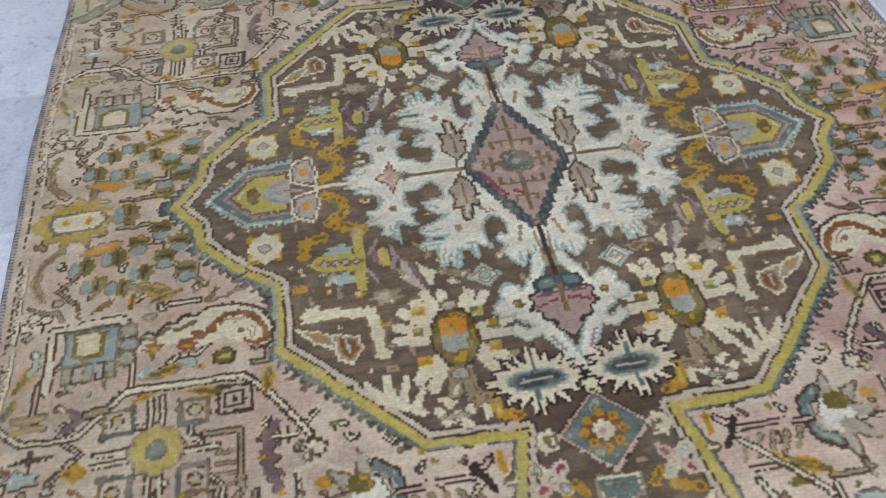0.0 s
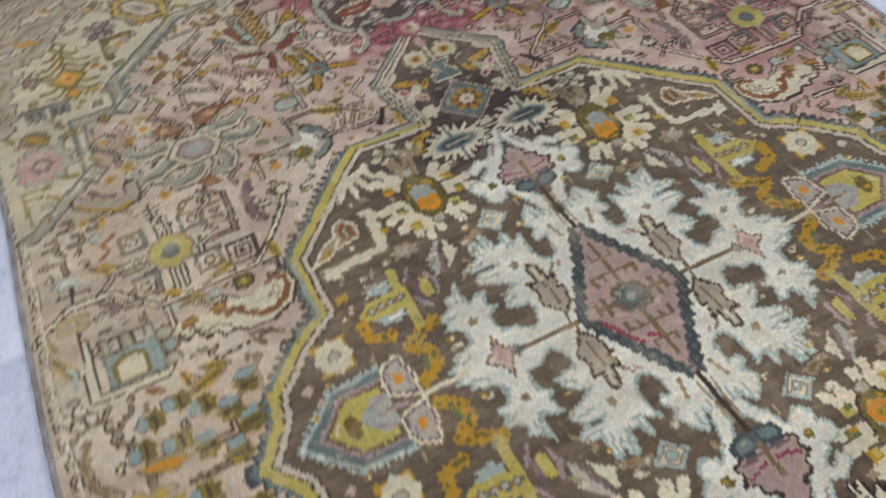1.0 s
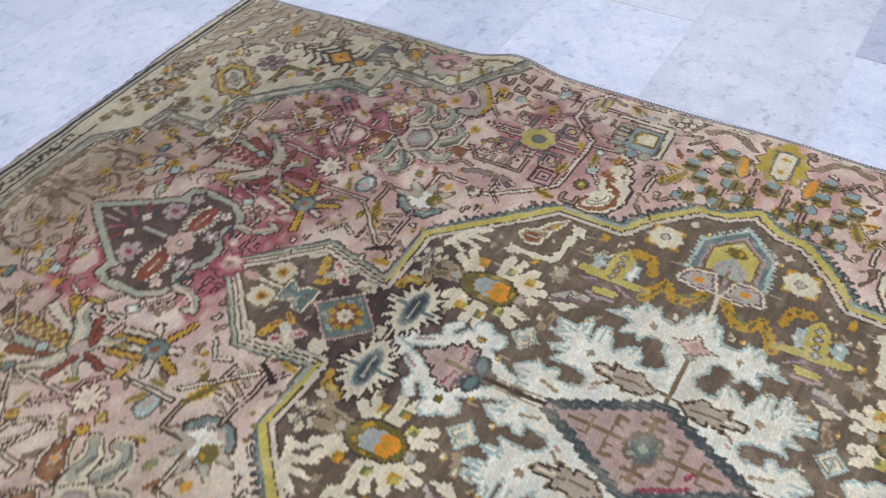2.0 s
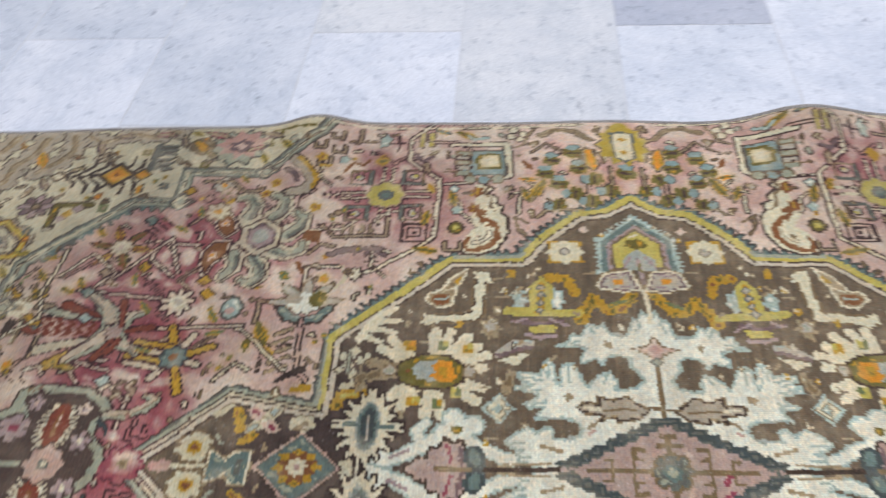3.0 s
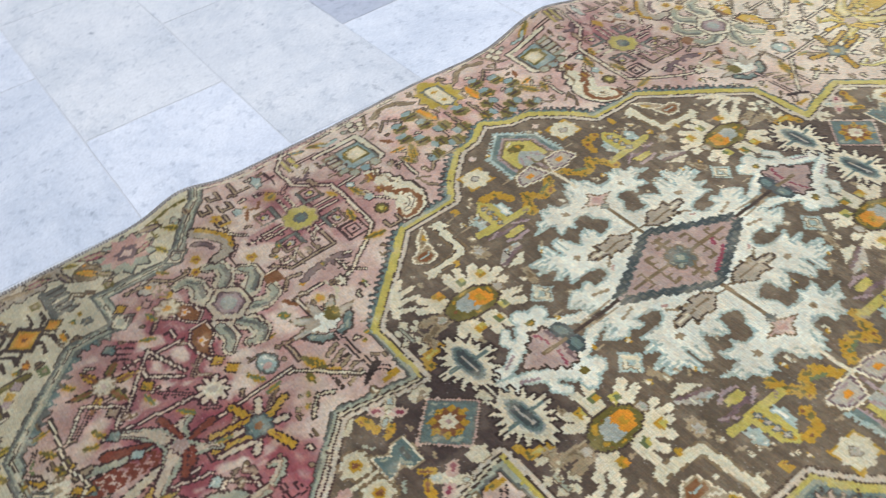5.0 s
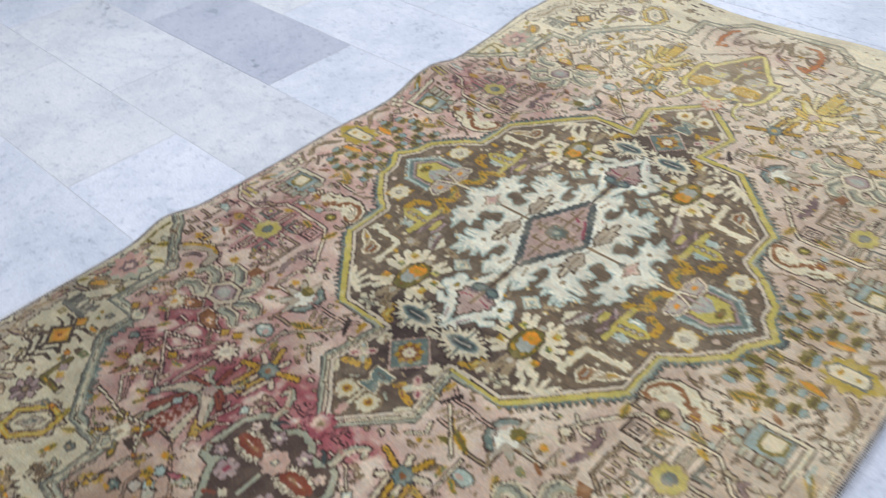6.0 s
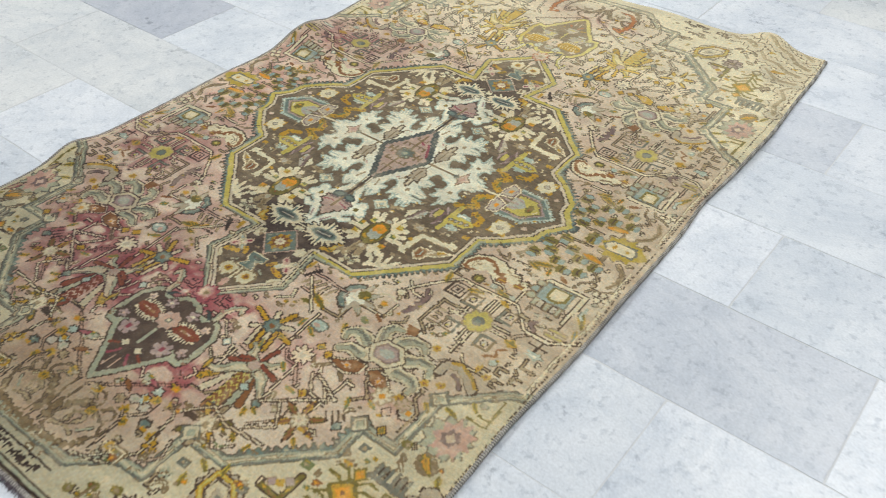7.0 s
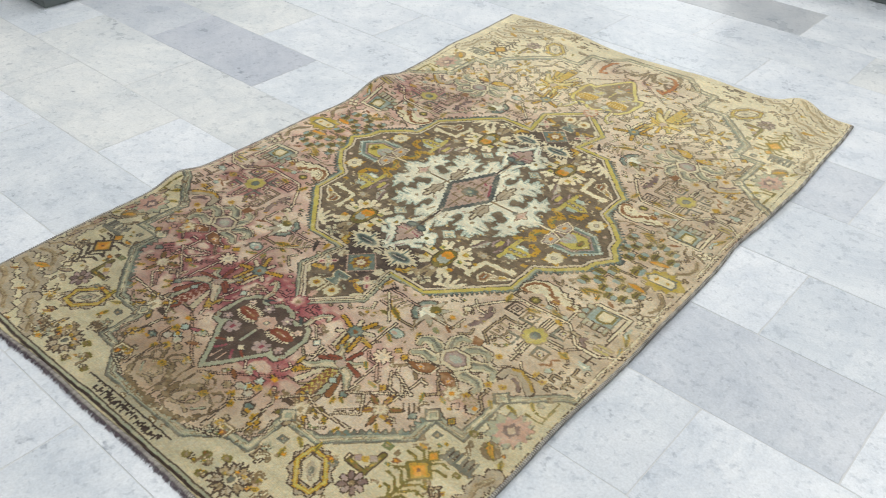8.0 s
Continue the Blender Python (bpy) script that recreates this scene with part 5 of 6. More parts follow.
    for i in range(8):
        r = move(q, 0, 0, 45 * i)
        poly(r, [(0.010, 0), (0.018, -0.011), (0.038, -0.009), (0.029, 0), (0.038, 0.009), (0.018, 0.011)], "line")
        poly(r, [(0.0135, 0), (0.0195, -0.0074), (0.0320, -0.0058), (0.0260, 0), (0.0320, 0.0058), (0.0195, 0.0074)], "stone" if i % 2 else "ash")
        stroke(r, [(0.018, 0), (0.027, 0)], 0.0024, "taupe")
    burst(q, 0, 0, 8, 0.013, 0.013, 0.7, "ivory")
    box(q, -0.005, -0.005, 0.005, 0.005, "slate")
    # pink flower, its leaves and the orange leaf below it
    burst(m, 0.512, 0.524, 10, 0.043, 0.046, 0.70, "slate", 24)
    burst(m, 0.512, 0.524, 10, 0.040, 0.043, 0.70, "sage", 24)
    burst(m, 0.520, 0.520, 9, 0.034, 0.040, 0.66, "blush", 10)
    burst(m, 0.516, 0.521, 6, 0.017, 0.019, 0.7, "mauve", 0)
    lozenge(m, 0.516, 0.521, 0.009, 0.010, "rose")
    oval(m, 0.516, 0.577, 0.020, 0.017, "taupe", 40, 10)
    leaf(m, 0.516, 0.577, 40, 0.018, "orange", "gold", "olive")
    for x, y, t in ((0.487, 0.483, 20), (0.512, 0.456, 40), (0.547, 0.592, 60), (0.268, 0.768, 30), (0.261, 0.802, 70), (0.300, 0.756, 80)):
        leaf(m, x, y, t, 0.014, "mustard", "olive")
    for x, y, k in ((0.241, 0.782, "slate"), (0.429, 0.610, "slate"), (0.504, 0.654, "olive"), (0.384, 0.680, "green"), (0.474, 0.566, "olive"), (0.340, 0.764, "slate")):
        box(m, x - 0.0075, y - 0.0065, x + 0.0075, y + 0.0065, k)
        lozenge(m, x, y, 0.0040, 0.0040, "ash")
    # nested corner lines beside the edge
    for d in (0.0, 0.013):
        stroke(m, [(0.512 + d, 0.478 - d), (0.548, 0.480 - d), (0.544, 0.420 + d)], 0.0042, "olive")
    # large jagged leaves towards the corner
    for pts, wide in (([(0.552, 0.622), (0.540, 0.650), (0.548, 0.690), (0.528, 0.724), (0.546, 0.752)], 0.018),
                      ([(0.546, 0.772), (0.512, 0.764), (0.486, 0.776), (0.462, 0.800)], 0.021),
                      ([(0.540, 0.812), (0.508, 0.816), (0.478, 0.836), (0.444, 0.838), (0.424, 0.858)], 0.024),
                      ([(0.546, 0.858), (0.512, 0.868), (0.486, 0.896), (0.448, 0.900), (0.420, 0.920)], 0.024),
                      ([(0.404, 0.872), (0.376, 0.896), (0.346, 0.900), (0.322, 0.922)], 0.020),
                      ([(0.540, 0.906), (0.508, 0.926), (0.480, 0.934)], 0.016)):
        stroke(m, pts, wide + 0.0036, "line", False, 0.0110, 0.021)
        stroke(m, pts, wide, "stone", False, 0.0105, 0.021)
        taper(m, pts, 0.55 * wide, 0.30 * wide, "ash")
        taper(move(m, 0.004, 0.003), pts, 0.0034, 0.0022, "taupe")
    leaf(m, 0.494, 0.802, 20, 0.022, "orange", "gold", "ash")
    for x, y in ((0.452, 0.870), (0.526, 0.842), (0.388, 0.932), (0.346, 0.868)):
        leaf(m, x, y, 30, 0.013, "gold", "rust")
    for x, y in ((0.176, 0.884), (0.150, 0.906), (0.200, 0.914), (0.206, 0.868)):
        burst(m, x, y, 4, 0.0115, 0.0090, 0.8, "olive", 20)
        lozenge(m, x, y, 0.005, 0.004, "taupe")


def plum_leaves(m):
    """Darker leaves along one side, where the dye has kept."""
    for x, y, t, long, k in ((0.546, 0.560, 70, 0.020, "wine"), (0.530, 0.604, 20, 0.015, "mauve"), (0.548, 0.640, 80, 0.018, "wine"), (0.500, 0.560, 40, 0.013, "olive"), (0.540, 0.480, 60, 0.018, "mauve"), (0.512, 0.500, 110, 0.014, "wine"),
                             (0.520, 0.726, 20, 0.017, "mauve"), (0.500, 0.758, 70, 0.014, "rust"), (0.440, 0.780, 30, 0.016, "mauve"), (0.470, 0.744, 100, 0.012, "olive"), (0.546, 0.700, 80, 0.016, "mauve"), (0.400, 0.830, 50, 0.014, "olive"), (0.350, 0.860, 20, 0.013, "rust"), (0.300, 0.866, 80, 0.012, "gold")):
        leaf(m, x, y, t, long, k, "ash", "line")


def inscription(m):
    """A cartouche of unreadable strokes, set down as short bars."""
    box(m, -0.1060, 0.9080, 0.1060, 0.9330, "ivory")
    stroke(m, [(-0.134, 0.9060), (0.104, 0.9060)], 0.0046, "dark")
    rng = random.Random(5)
    x = -0.097
    while x < 0.082:
        w = rng.uniform(0.0105, 0.0140)
        top = rng.choice([0.9150, 0.9170])
        stroke(m, [(x, top), (x, 0.9255)], 0.0044, "dark")
        level = rng.choice([0.9155, 0.9205, 0.9250])
        stroke(m, [(x, level), (x + 0.62 * w, level)], 0.0042, "dark")
        if rng.random() < 0.6:
            stroke(m, [(x + 0.62 * w, level - 0.004), (x + 0.62 * w, level + 0.004)], 0.0042, "dark")
        x += w


def side_guards(m):
    for s in (-1, 1):
        stroke(m, [(s * 0.5640, -1.0), (s * 0.5640, 1.0)], 0.0022, "line")
        for sy in (-1, 1):
            stroke(m, [(s * 0.5560, sy * 0.05), (s * 0.5560, sy * 0.395)], 0.0030, "cream")
            stroke(m, [(s * 0.5535, sy * 0.05), (s * 0.5535, sy * 0.395)], 0.0018, "line")
            stroke(m, [(s * 0.5590, sy * 0.05), (s * 0.5590, sy * 0.395)], 0.0018, "line")


def bud(m, r, turn, k, heart):
    """A ragged bud of two or three yarns."""
    burst(m, 0, 0, 5, r, 0.72 * r, 0.72, k, turn)
    oval(move(m, 0, 0, turn), 0.15 * r, 0, 0.5 * r, 0.34 * r, heart, 0, 8)


def fillers():
    """Small hooks, buds and double lines where the ground is still bare."""
    rng = random.Random(11)
    beds = ("field", "ivory", "brown")
    for n in range(9000):
        x, y = rng.uniform(0.015, 0.548), rng.uniform(0.015, 0.915)
        i, j = int((y / HALF_L + 1) / 2 * NY), int((x / HALF_W + 1) / 2 * NX)
        c = int(rng.choice([0.0060, 0.0075, 0.0095, 0.013] if n > 900 else [0.0160, 0.0130]) / KNOT)
        if i > NY - 14 or j > NX - 14:
            continue
        patch = ink[i - c:i + c + 1, j - c:j + c + 1]
        bed = next((k for k in beds if (patch == CODE[k]).all()), None)
        if bed is None:
            continue
        r = c * KNOT
        kind, t = rng.random(), rng.choice([0, 90, 180, 270, 45, 135, 45, 315])
        warm = rng.choice([("gold", "orange"), ("gold", "olive"), ("olive", "gold"), ("green", "gold"), ("gold", "rust"), ("ash", "grey"), ("sage", "grey"), ("rust", "orange")])
        thin = rng.choice([("cream", "line"), ("ivory", "taupe"), ("cream", "taupe"), ("ash", "line"), ("ivory", "line")])
        for sx in (-1, 1):
            for sy in (-1, 1):
                m = move(HERE, sx * (x + rng.uniform(-0.001, 0.001)), sy * y, 0, sx, sy)
                if rng.random() < 0.08:
                    continue
                q = move(m, 0, 0, t)
                if bed == "brown":
                    if kind < 0.5:
                        bud(m, 0.85 * r, t, rng.choice(["ash", "gold", "ivory"]), "cream")
                    else:
                        stroke(q, [(-0.8 * r, 0), (0.6 * r, 0.2 * r)], 0.0040, "ash" if kind < 0.8 else "ivory")
                elif r > 0.012 and kind < 0.6:
                    lined(q, [(-0.8 * r, -0.6 * r), (-0.8 * r, 0.6 * r), (0.7 * r, 0.6 * r), (0.7 * r, -0.1 * r), (0.0, -0.1 * r)][: rng.choice([4, 5])], 0.0030, thin[0], thin[1], 0.0018)
                elif r > 0.012:
                    for a in range(5):
                        oval(move(q, 0, 0, 72 * a), 0.55 * r, 0, 0.40 * r, 0.22 * r, warm[0], 0, 8)
                    oval(q, 0, 0, 0.28 * r, 0.28 * r, "cream", 0, 8)
                elif kind < 0.30:
                    bud(m, r, t, *warm)
                elif kind < 0.62:
                    lined(q, [(-0.9 * r, 0), (0.5 * r, 0), (0.5 * r, 0.7 * r)], 0.0026, thin[0], thin[1], 0.0016)
                elif kind < 0.82:
                    stroke(q, [(-0.9 * r, 0), (0.8 * r, 0)], 0.0024, "taupe")
                    stroke(q, [(-0.7 * r, 0.0042), (0.5 * r, 0.0042)], 0.0022, thin[1])
                else:
                    lozenge(m, 0, 0, 0.7 * r, 0.7 * r, "taupe")
                    lozenge(m, 0, 0, 0.7 * r - 0.002, 0.7 * r - 0.002, rng.choice(["ash", "grey", "rose"]))


def stems():
    """Thin double stems with short barbs that tie the field together."""
    rng = random.Random(29)
    for _ in range(420):
        x, y, t = rng.uniform(0.03, 0.54), rng.uniform(0.03, 0.86), rng.choice([0, 45, 90, 135, 180, 225, 270, 315])
        pts = [(x, y)]
        for _ in range(rng.choice([2, 3, 3])):
            d, a = rng.uniform(0.016, 0.046), math.radians(t)
            x, y = x + d * math.cos(a), y + d * math.sin(a)
            pts.append((x, y))
            t += rng.choice([-90, -45, 45, 90])
        ok = True
        for (ax, ay), (bx, by) in zip(pts, pts[1:]):
            for f in (0.0, 0.25, 0.5, 0.75, 1.0):
                px, py = ax + f * (bx - ax), ay + f * (by - ay)
                i, j = int((py / HALF_L + 1) / 2 * NY), int((px / HALF_W + 1) / 2 * NX)
                if not (9 < i < NY - 9 and 9 < j < NX - 9) or px < 0 or py < 0 or (ink[i - 9:i + 10:3, j - 9:j + 10:3] != CODE["field"]).any():
                    ok = False
        if not ok:
            continue
        body, edge = rng.choice([("cream", "line"), ("rose", "line"), ("ivory", "taupe"), ("ash", "line"), ("cream", "line")])
        barb = rng.random() < 0.4
        for sx in (-1, 1):
            for sy in (-1, 1):
                m = move(HERE, rng.uniform(-0.002, 0.002), rng.uniform(-0.002, 0.002), 0, sx, sy)
                if barb:
                    (ax, ay), (bx, by) = pts[0], pts[1]
                    n = math.hypot(bx - ax, by - ay)
                    for f in (0.2, 0.5, 0.8):
                        px, py = ax + f * (bx - ax), ay + f * (by - ay)
                        stroke(m, [(px - 0.008 * (by - ay) / n, py + 0.008 * (bx - ax) / n), (px + 0.008 * (by - ay) / n, py - 0.008 * (bx - ax) / n)], 0.0026, edge)
                lined(m, pts, 0.0030, body, edge, 0.0018)


def second_yarns():
    """Flecks of a second yarn inside the broader leaves and flowers."""
    small = soft_field(150, 250, 61)
    other = {"gold": "olive", "olive": "gold", "ash": "taupe", "cream": "ivory", "slate": "sage", "teal": "sage", "ice": "snow", "grey": "sage", "rose": "field", "taupe": "ash", "green": "gold"}
    plan = ink.copy()
    for k, v in other.items():
        own = plan == CODE[k]
        deep = own.copy()
        for axis in (0, 1):
            for step in (-2, 2):
                deep &= np.roll(own, step, axis)
        ink[deep & (small > 0.68)] = CODE[v]
        ink[deep & (small < 0.16) & ((k == "gold") | (k == "olive") | (k == "ash"))] = CODE["rust" if k != "ash" else "ivory"]


def outlines():
    """A thin dark outline, here and there broken, where a pattern meets the ground."""
    ground = (ink == CODE["field"]) | (ink == CODE["pink"]) | (ink == CODE["ivory"]) | (ink == CODE["rose"])
    plain = ground | (ink == CODE["line"]) | (ink == CODE["dark"]) | (ink == CODE["brown"])
    for k in ("gold", "olive", "orange", "mustard", "green", "rust"):
        plain |= ink == CODE[k]
    near = np.zeros_like(ground)
    for axis in (0, 1):
        for step in (-1, 1):
            near |= np.roll(~plain, step, axis)
    gap = soft_field(90, 150, 51) > 0.40
    pale = ((ink == CODE["ivory"]) & ((PX > -0.1) | (PY > 0))) | ((PX > 0.10) & (soft_field(40, 66, 53) > 0.42))
    edge = np.where(pale, CODE["taupe"], CODE["line"]).astype(np.uint8)
    mark = ground & near & gap & (ink != CODE["rose"])
    ink[mark] = edge[mark]
    wide = np.zeros_like(ground)
    wide[1:, :] |= (near & ground)[:-1, :]
    wide[:, 1:] |= (near & ground)[:, :-1]
    mark = ground & wide & (soft_field(70, 115, 52) > 0.72) & (ink != CODE["rose"]) & ~pale
    ink[mark] = CODE["line"]


end_border_ground()
medallion_field()
stems()
jitter = random.Random(3)
for sx in (1, -1):
    for sy in (1, -1):
        def quarter():
            return move(HERE, jitter.uniform(-0.003, 0.003), jitter.uniform(-0.003, 0.003), jitter.uniform(-0.3, 0.3), sx, sy)
        for motif in (snow_bloom, gold_chain, yellow_bug, elbow, field_bits, orange_flower, seed_lattice, side_house, scroll_bird, rosette_court,
                      lotus_field, scroll_cross, red_garden, acanthus_end, end_border_things):
            m = quarter()
            motif(m)
for sy in (1, -1):
    up = move(HERE, 0, 0, 0, 1, sy)
    for motif in (axis_flower, dark_heart, pendant):
        motif(up)
for sx in (1, -1):
    for sy in (1, -1):
        eye_flower(move(HERE, jitter.uniform(-0.002, 0.002), 0, 0, sx, sy))
    side = move(HERE, 0, 0, 0, sx, 1)
    for motif in (arm_flower, shield, side_oval):
        motif(side)
centre_diamond(HERE)
side_guards(HERE)
plum_leaves(move(HERE, 0, 0, 0, -1, -1))
fillers()
outlines()
second_yarns()
inscription(move(HERE, 0.000, 0, 0, 1, -1))
box(HERE, -0.6, -0.9405, 0.6, -0.9340, "sage")
stroke(HERE, [(-0.6, -0.9335), (0.6, -0.9335)], 0.0030, "line")
stroke(HERE, [(-0.6, -0.9425), (0.6, -0.9425)], 0.0044, "dark")


# ---- dye: how the yarns have aged, redder at one end, bleached and painted brighter at the other ----
def blot(x, y, rx, ry):
    return np.exp(-((GX - x) / rx) ** 2 - ((GY - y) / ry) ** 2)


def mixed(a, b, f):
    return a + (np.asarray(b) / 255.0 - a) * f[..., None]


def spread(a, n):
    """A box blur along both ways."""
    for axis in (0, 1):
        c = np.cumsum(np.concatenate([np.repeat(np.take(a, [0], axis), n + 1, axis), a, np.repeat(np.take(a, [-1], axis), n, axis)], axis), axis)
        k = 2 * n + 1
        a = (np.take(c, range(k, c.shape[axis]), axis) - np.take(c, range(0, c.shape[axis] - k), axis)) / k
    return a


patchy = soft_field(14, 22, 21)
cloudy = soft_field(5, 8, 22)
streaky = soft_field(30, 40, 23)
fleck = soft_field(110, 180, 26)
mottle = soft_field(20, 34, 24) * 0.55 + soft_field(46, 78, 25) * 0.45
lines = (ink == CODE["line"]) | (ink == CODE["dark"])
seep = np.clip(spread(lines.astype(float), 7) * 4.0, 0, 1)
red = (1.2 * blot(-0.10, -0.60, 0.11, 0.10) + 0.7 * blot(-0.25, -0.60, 0.13, 0.09) + 1.5 * blot(0.09, -0.71, 0.075, 0.05) + 1.1 * blot(0.02, -0.545, 0.10, 0.035) + 0.6 * blot(-0.36, -0.56, 0.08, 0.08)
       + 0.6 * blot(0.20, -0.56, 0.09, 0.05) + 0.60 * blot(0.40, -0.53, 0.06, 0.04) + 0.75 * blot(-0.43, -0.30, 0.13, 0.12) + 0.70 * blot(-0.42, 0.33, 0.11, 0.10) + 0.75 * blot(0.05, 0.81, 0.10, 0.05) + 0.5 * blot(-0.12, 0.82, 0.06, 0.05)
       + 0.45 * blot(-0.30, -0.45, 0.16, 0.10) + 0.35 * blot(-0.45, 0.0, 0.10, 0.20))
grainy = soft_field(34, 56, 28) * 0.55 + soft_field(80, 130, 29) * 0.45
red = np.clip(red, 0, 1.2) * np.clip((grainy * (0.55 + 0.55 * streaky) + 0.42 * seep - 0.38) / 0.40, 0.04, 1)
red = np.clip(1.25 * np.clip(red * (0.50 + 0.80 * patchy), 0, 1) ** 1.5, 0, 1)
rosy = np.clip((0.20 - GX) / 0.50, 0, 1) * np.clip((0.60 - GY) / 0.3, 0, 1) * (0.35 + 0.75 * cloudy)
rosy = np.clip(np.maximum(rosy, 0.7 * red), 0, 1)
tan = np.clip((GX - 0.14) / 0.3, 0, 1) * (0.4 + 0.6 * cloudy)
# pale far end: faded wool, with the glare on it put into the colour
bleach_glare = np.clip(np.clip((GY - 0.34) / 0.35, 0, 1) * (0.80 + 0.4 * patchy), 0, 1) * (1 - 0.6 * blot(0.02, 0.81, 0.15, 0.06))
chalk = np.clip((mottle - 0.47) / 0.20, 0, 1) + 0.8 * blot(0.12, -0.60, 0.05, 0.05) + 0.6 * blot(0.30, -0.58, 0.06, 0.05) + 0.5 * blot(-0.20, -0.44, 0.05, 0.06) + 0.5 * blot(-0.34, 0.10, 0.06, 0.14)
chalk = np.clip(chalk + 0.5 * np.clip((0.50 - grainy) / 0.15, 0, 1) * np.clip(rosy, 0, 1), 0, 1) * (1 - 0.6 * red)
blush = np.clip((0.46 - mottle) / 0.2, 0, 1)
palette = np.array(list(INKS.values()), float) / 255.0
dye = palette[ink]
ground = ink == CODE["field"]
warmable = ground | (ink == CODE["pink"]) | (ink == CODE["rose"])
dye = np.where(warmable[..., None], mixed(mixed(mixed(dye, (200, 160, 146), 0.58 * rosy), (180, 164, 134), 0.7 * tan), (130, 52, 60), 0.84 * red), dye)
dye = np.where(warmable[..., None], mixed(mixed(dye, (216, 202, 174), 0.55 * chalk), (166, 126, 110), 0.40 * blush * np.clip(0.30 + rosy, 0, 1) * (1 - bleach_glare)), dye)
thin = (ink == CODE["cream"]) | (ink == CODE["ivory"]) | (ink == CODE["ash"]) | (ink == CODE["taupe"])
dye = np.where(thin[..., None], mixed(dye, (178, 130, 122), 0.30 * red), dye)
dye = np.where(lines[..., None], mixed(dye, (66, 32, 34), np.clip(0.7 * red + 0.5 * blot(-0.42, 0.32, 0.13, 0.11) + 0.4 * blot(-0.44, -0.30, 0.13, 0.12), 0, 0.8)), dye)
dye = np.where(lines[..., None], mixed(dye, (104, 84, 60), 0.32 * tan), dye)
scuffed = np.clip(blot(0.25, -0.66, 0.13, 0.15) * (0.5 + 0.9 * mottle), 0, 1)
dye = np.where(lines[..., None], mixed(dye, (118, 94, 70), 0.40 * scuffed), dye)
dye = np.where(((ink == CODE["cream"]) | (ink == CODE["ivory"]))[..., None], mixed(dye, (194, 172, 142), 0.55 * scuffed), dye)
deep = ink == CODE["brown"]
dye = np.where(deep[..., None], mixed(dye, (62, 48, 44), np.clip(1.4 * blot(0, -0.335, 0.14, 0.095) + 0.45 * blot(0.03, 0.32, 0.16, 0.10), 0, 0.95)), dye)
dye = np.where(deep[..., None], mixed(dye, (122, 106, 84), 0.36 * patchy), dye)
dye = np.where(deep[..., None], dye * (0.86 + 0.28 * (0.6 * soft_field(16, 420, 71) + 0.4 * soft_field(50, 700, 72)))[..., None], dye)
ochre = (ink == CODE["gold"]) | (ink == CODE["orange"]) | (ink == CODE["olive"]) | (ink == CODE["mustard"])
halo = np.clip(spread(spread(ochre.astype(float), 4), 3) * (0.5 + 0.9 * soft_field(24, 40, 73)), 0, 1)
pale_ground = warmable | (ink == CODE["cream"]) | (ink == CODE["ivory"]) | (ink == CODE["grey"])
dye = np.where(pale_ground[..., None], mixed(dye, (176, 140, 62), 0.70 * halo), dye)
tawny = blot(-0.04, -0.83, 0.22, 0.10) * (0.6 + 0.4 * patchy)
dye = np.where(warmable[..., None], mixed(dye, (152, 128, 96), 0.85 * tawny), dye)
far_half = GY > 0.5
old_heart = far_half & (np.abs(GX) < 0.105) & (GY < 0.80)
for code, tint in (("aub", (138, 120, 92)), ("sage", (200, 186, 98)), ("ice", (196, 182, 96)), ("lilac", (184, 188, 172)), ("red", (190, 140, 48)), ("wine", (176, 96, 56))):
    dye = np.where((old_heart & (ink == CODE[code]))[..., None], np.array(tint) / 255, dye)
petals = far_half & (np.abs(GX) > 0.10) & (np.abs(GX) < 0.27) & (GY > 0.57) & (GY < 0.70) & ((ink == CODE["ivory"]) | (ink == CODE["ice"]) | (ink == CODE["sage"]))
dye = np.where(petals[..., None], np.array((186, 162, 62)) / 255, dye)
dye = np.where((far_half & ((ink == CODE["red"]) | (ink == CODE["rust"])))[..., None], np.array((190, 148, 44)) / 255, dye)
dye = mixed(dye, (216, 204, 172), np.where(warmable, 0.80, np.where(lines, 0.30, np.where((ink == CODE["ivory"]) | (ink == CODE["stone"]), 0.8, np.where((ink == CODE["gold"]) | (ink == CODE["aub"]) | (ink == CODE["ember"]), 0.16, 0.36)))) * bleach_glare)
dye = mixed(dye, (180, 164, 134), np.where(lines | deep, 0.08, 0.16 + 0.16 * np.clip(-6 * GY, 0, 1)) * tan * (1 - bleach_glare))
soil = (ink == CODE["ivory"]) & (GY < -0.3)
dye = np.where(soil[..., None], mixed(dye, (172, 160, 128), np.clip(0.10 + 0.45 * mottle + 0.06 * np.clip((-0.05 - GX) / 0.4, 0, 1), 0, 0.95)), dye)
dye = np.where(soil[..., None], mixed(dye, (140, 134, 112), 0.55 * blot(0.02, -0.90, 0.20, 0.07) * (0.5 + 0.8 * mottle)), dye)
dusky = blot(0, -0.33, 0.13, 0.085)
dye = dye * (1 - 0.16 * dusky)[..., None]
# darker south-west; by the raised west fold, its shade put into the dye
darkening = (blot(-0.34, -0.60, 0.30, 0.26) + 0.5 * blot(-0.42, 0.32, 0.13, 0.11) + 0.5 * blot(-0.46, -0.28, 0.10, 0.12)) * (0.5 + 0.9 * grainy)
dye = dye * (1 - 0.20 * np.clip(darkening, 0, 1))[..., None] * (1 - 0.12 * tawny)[..., None]
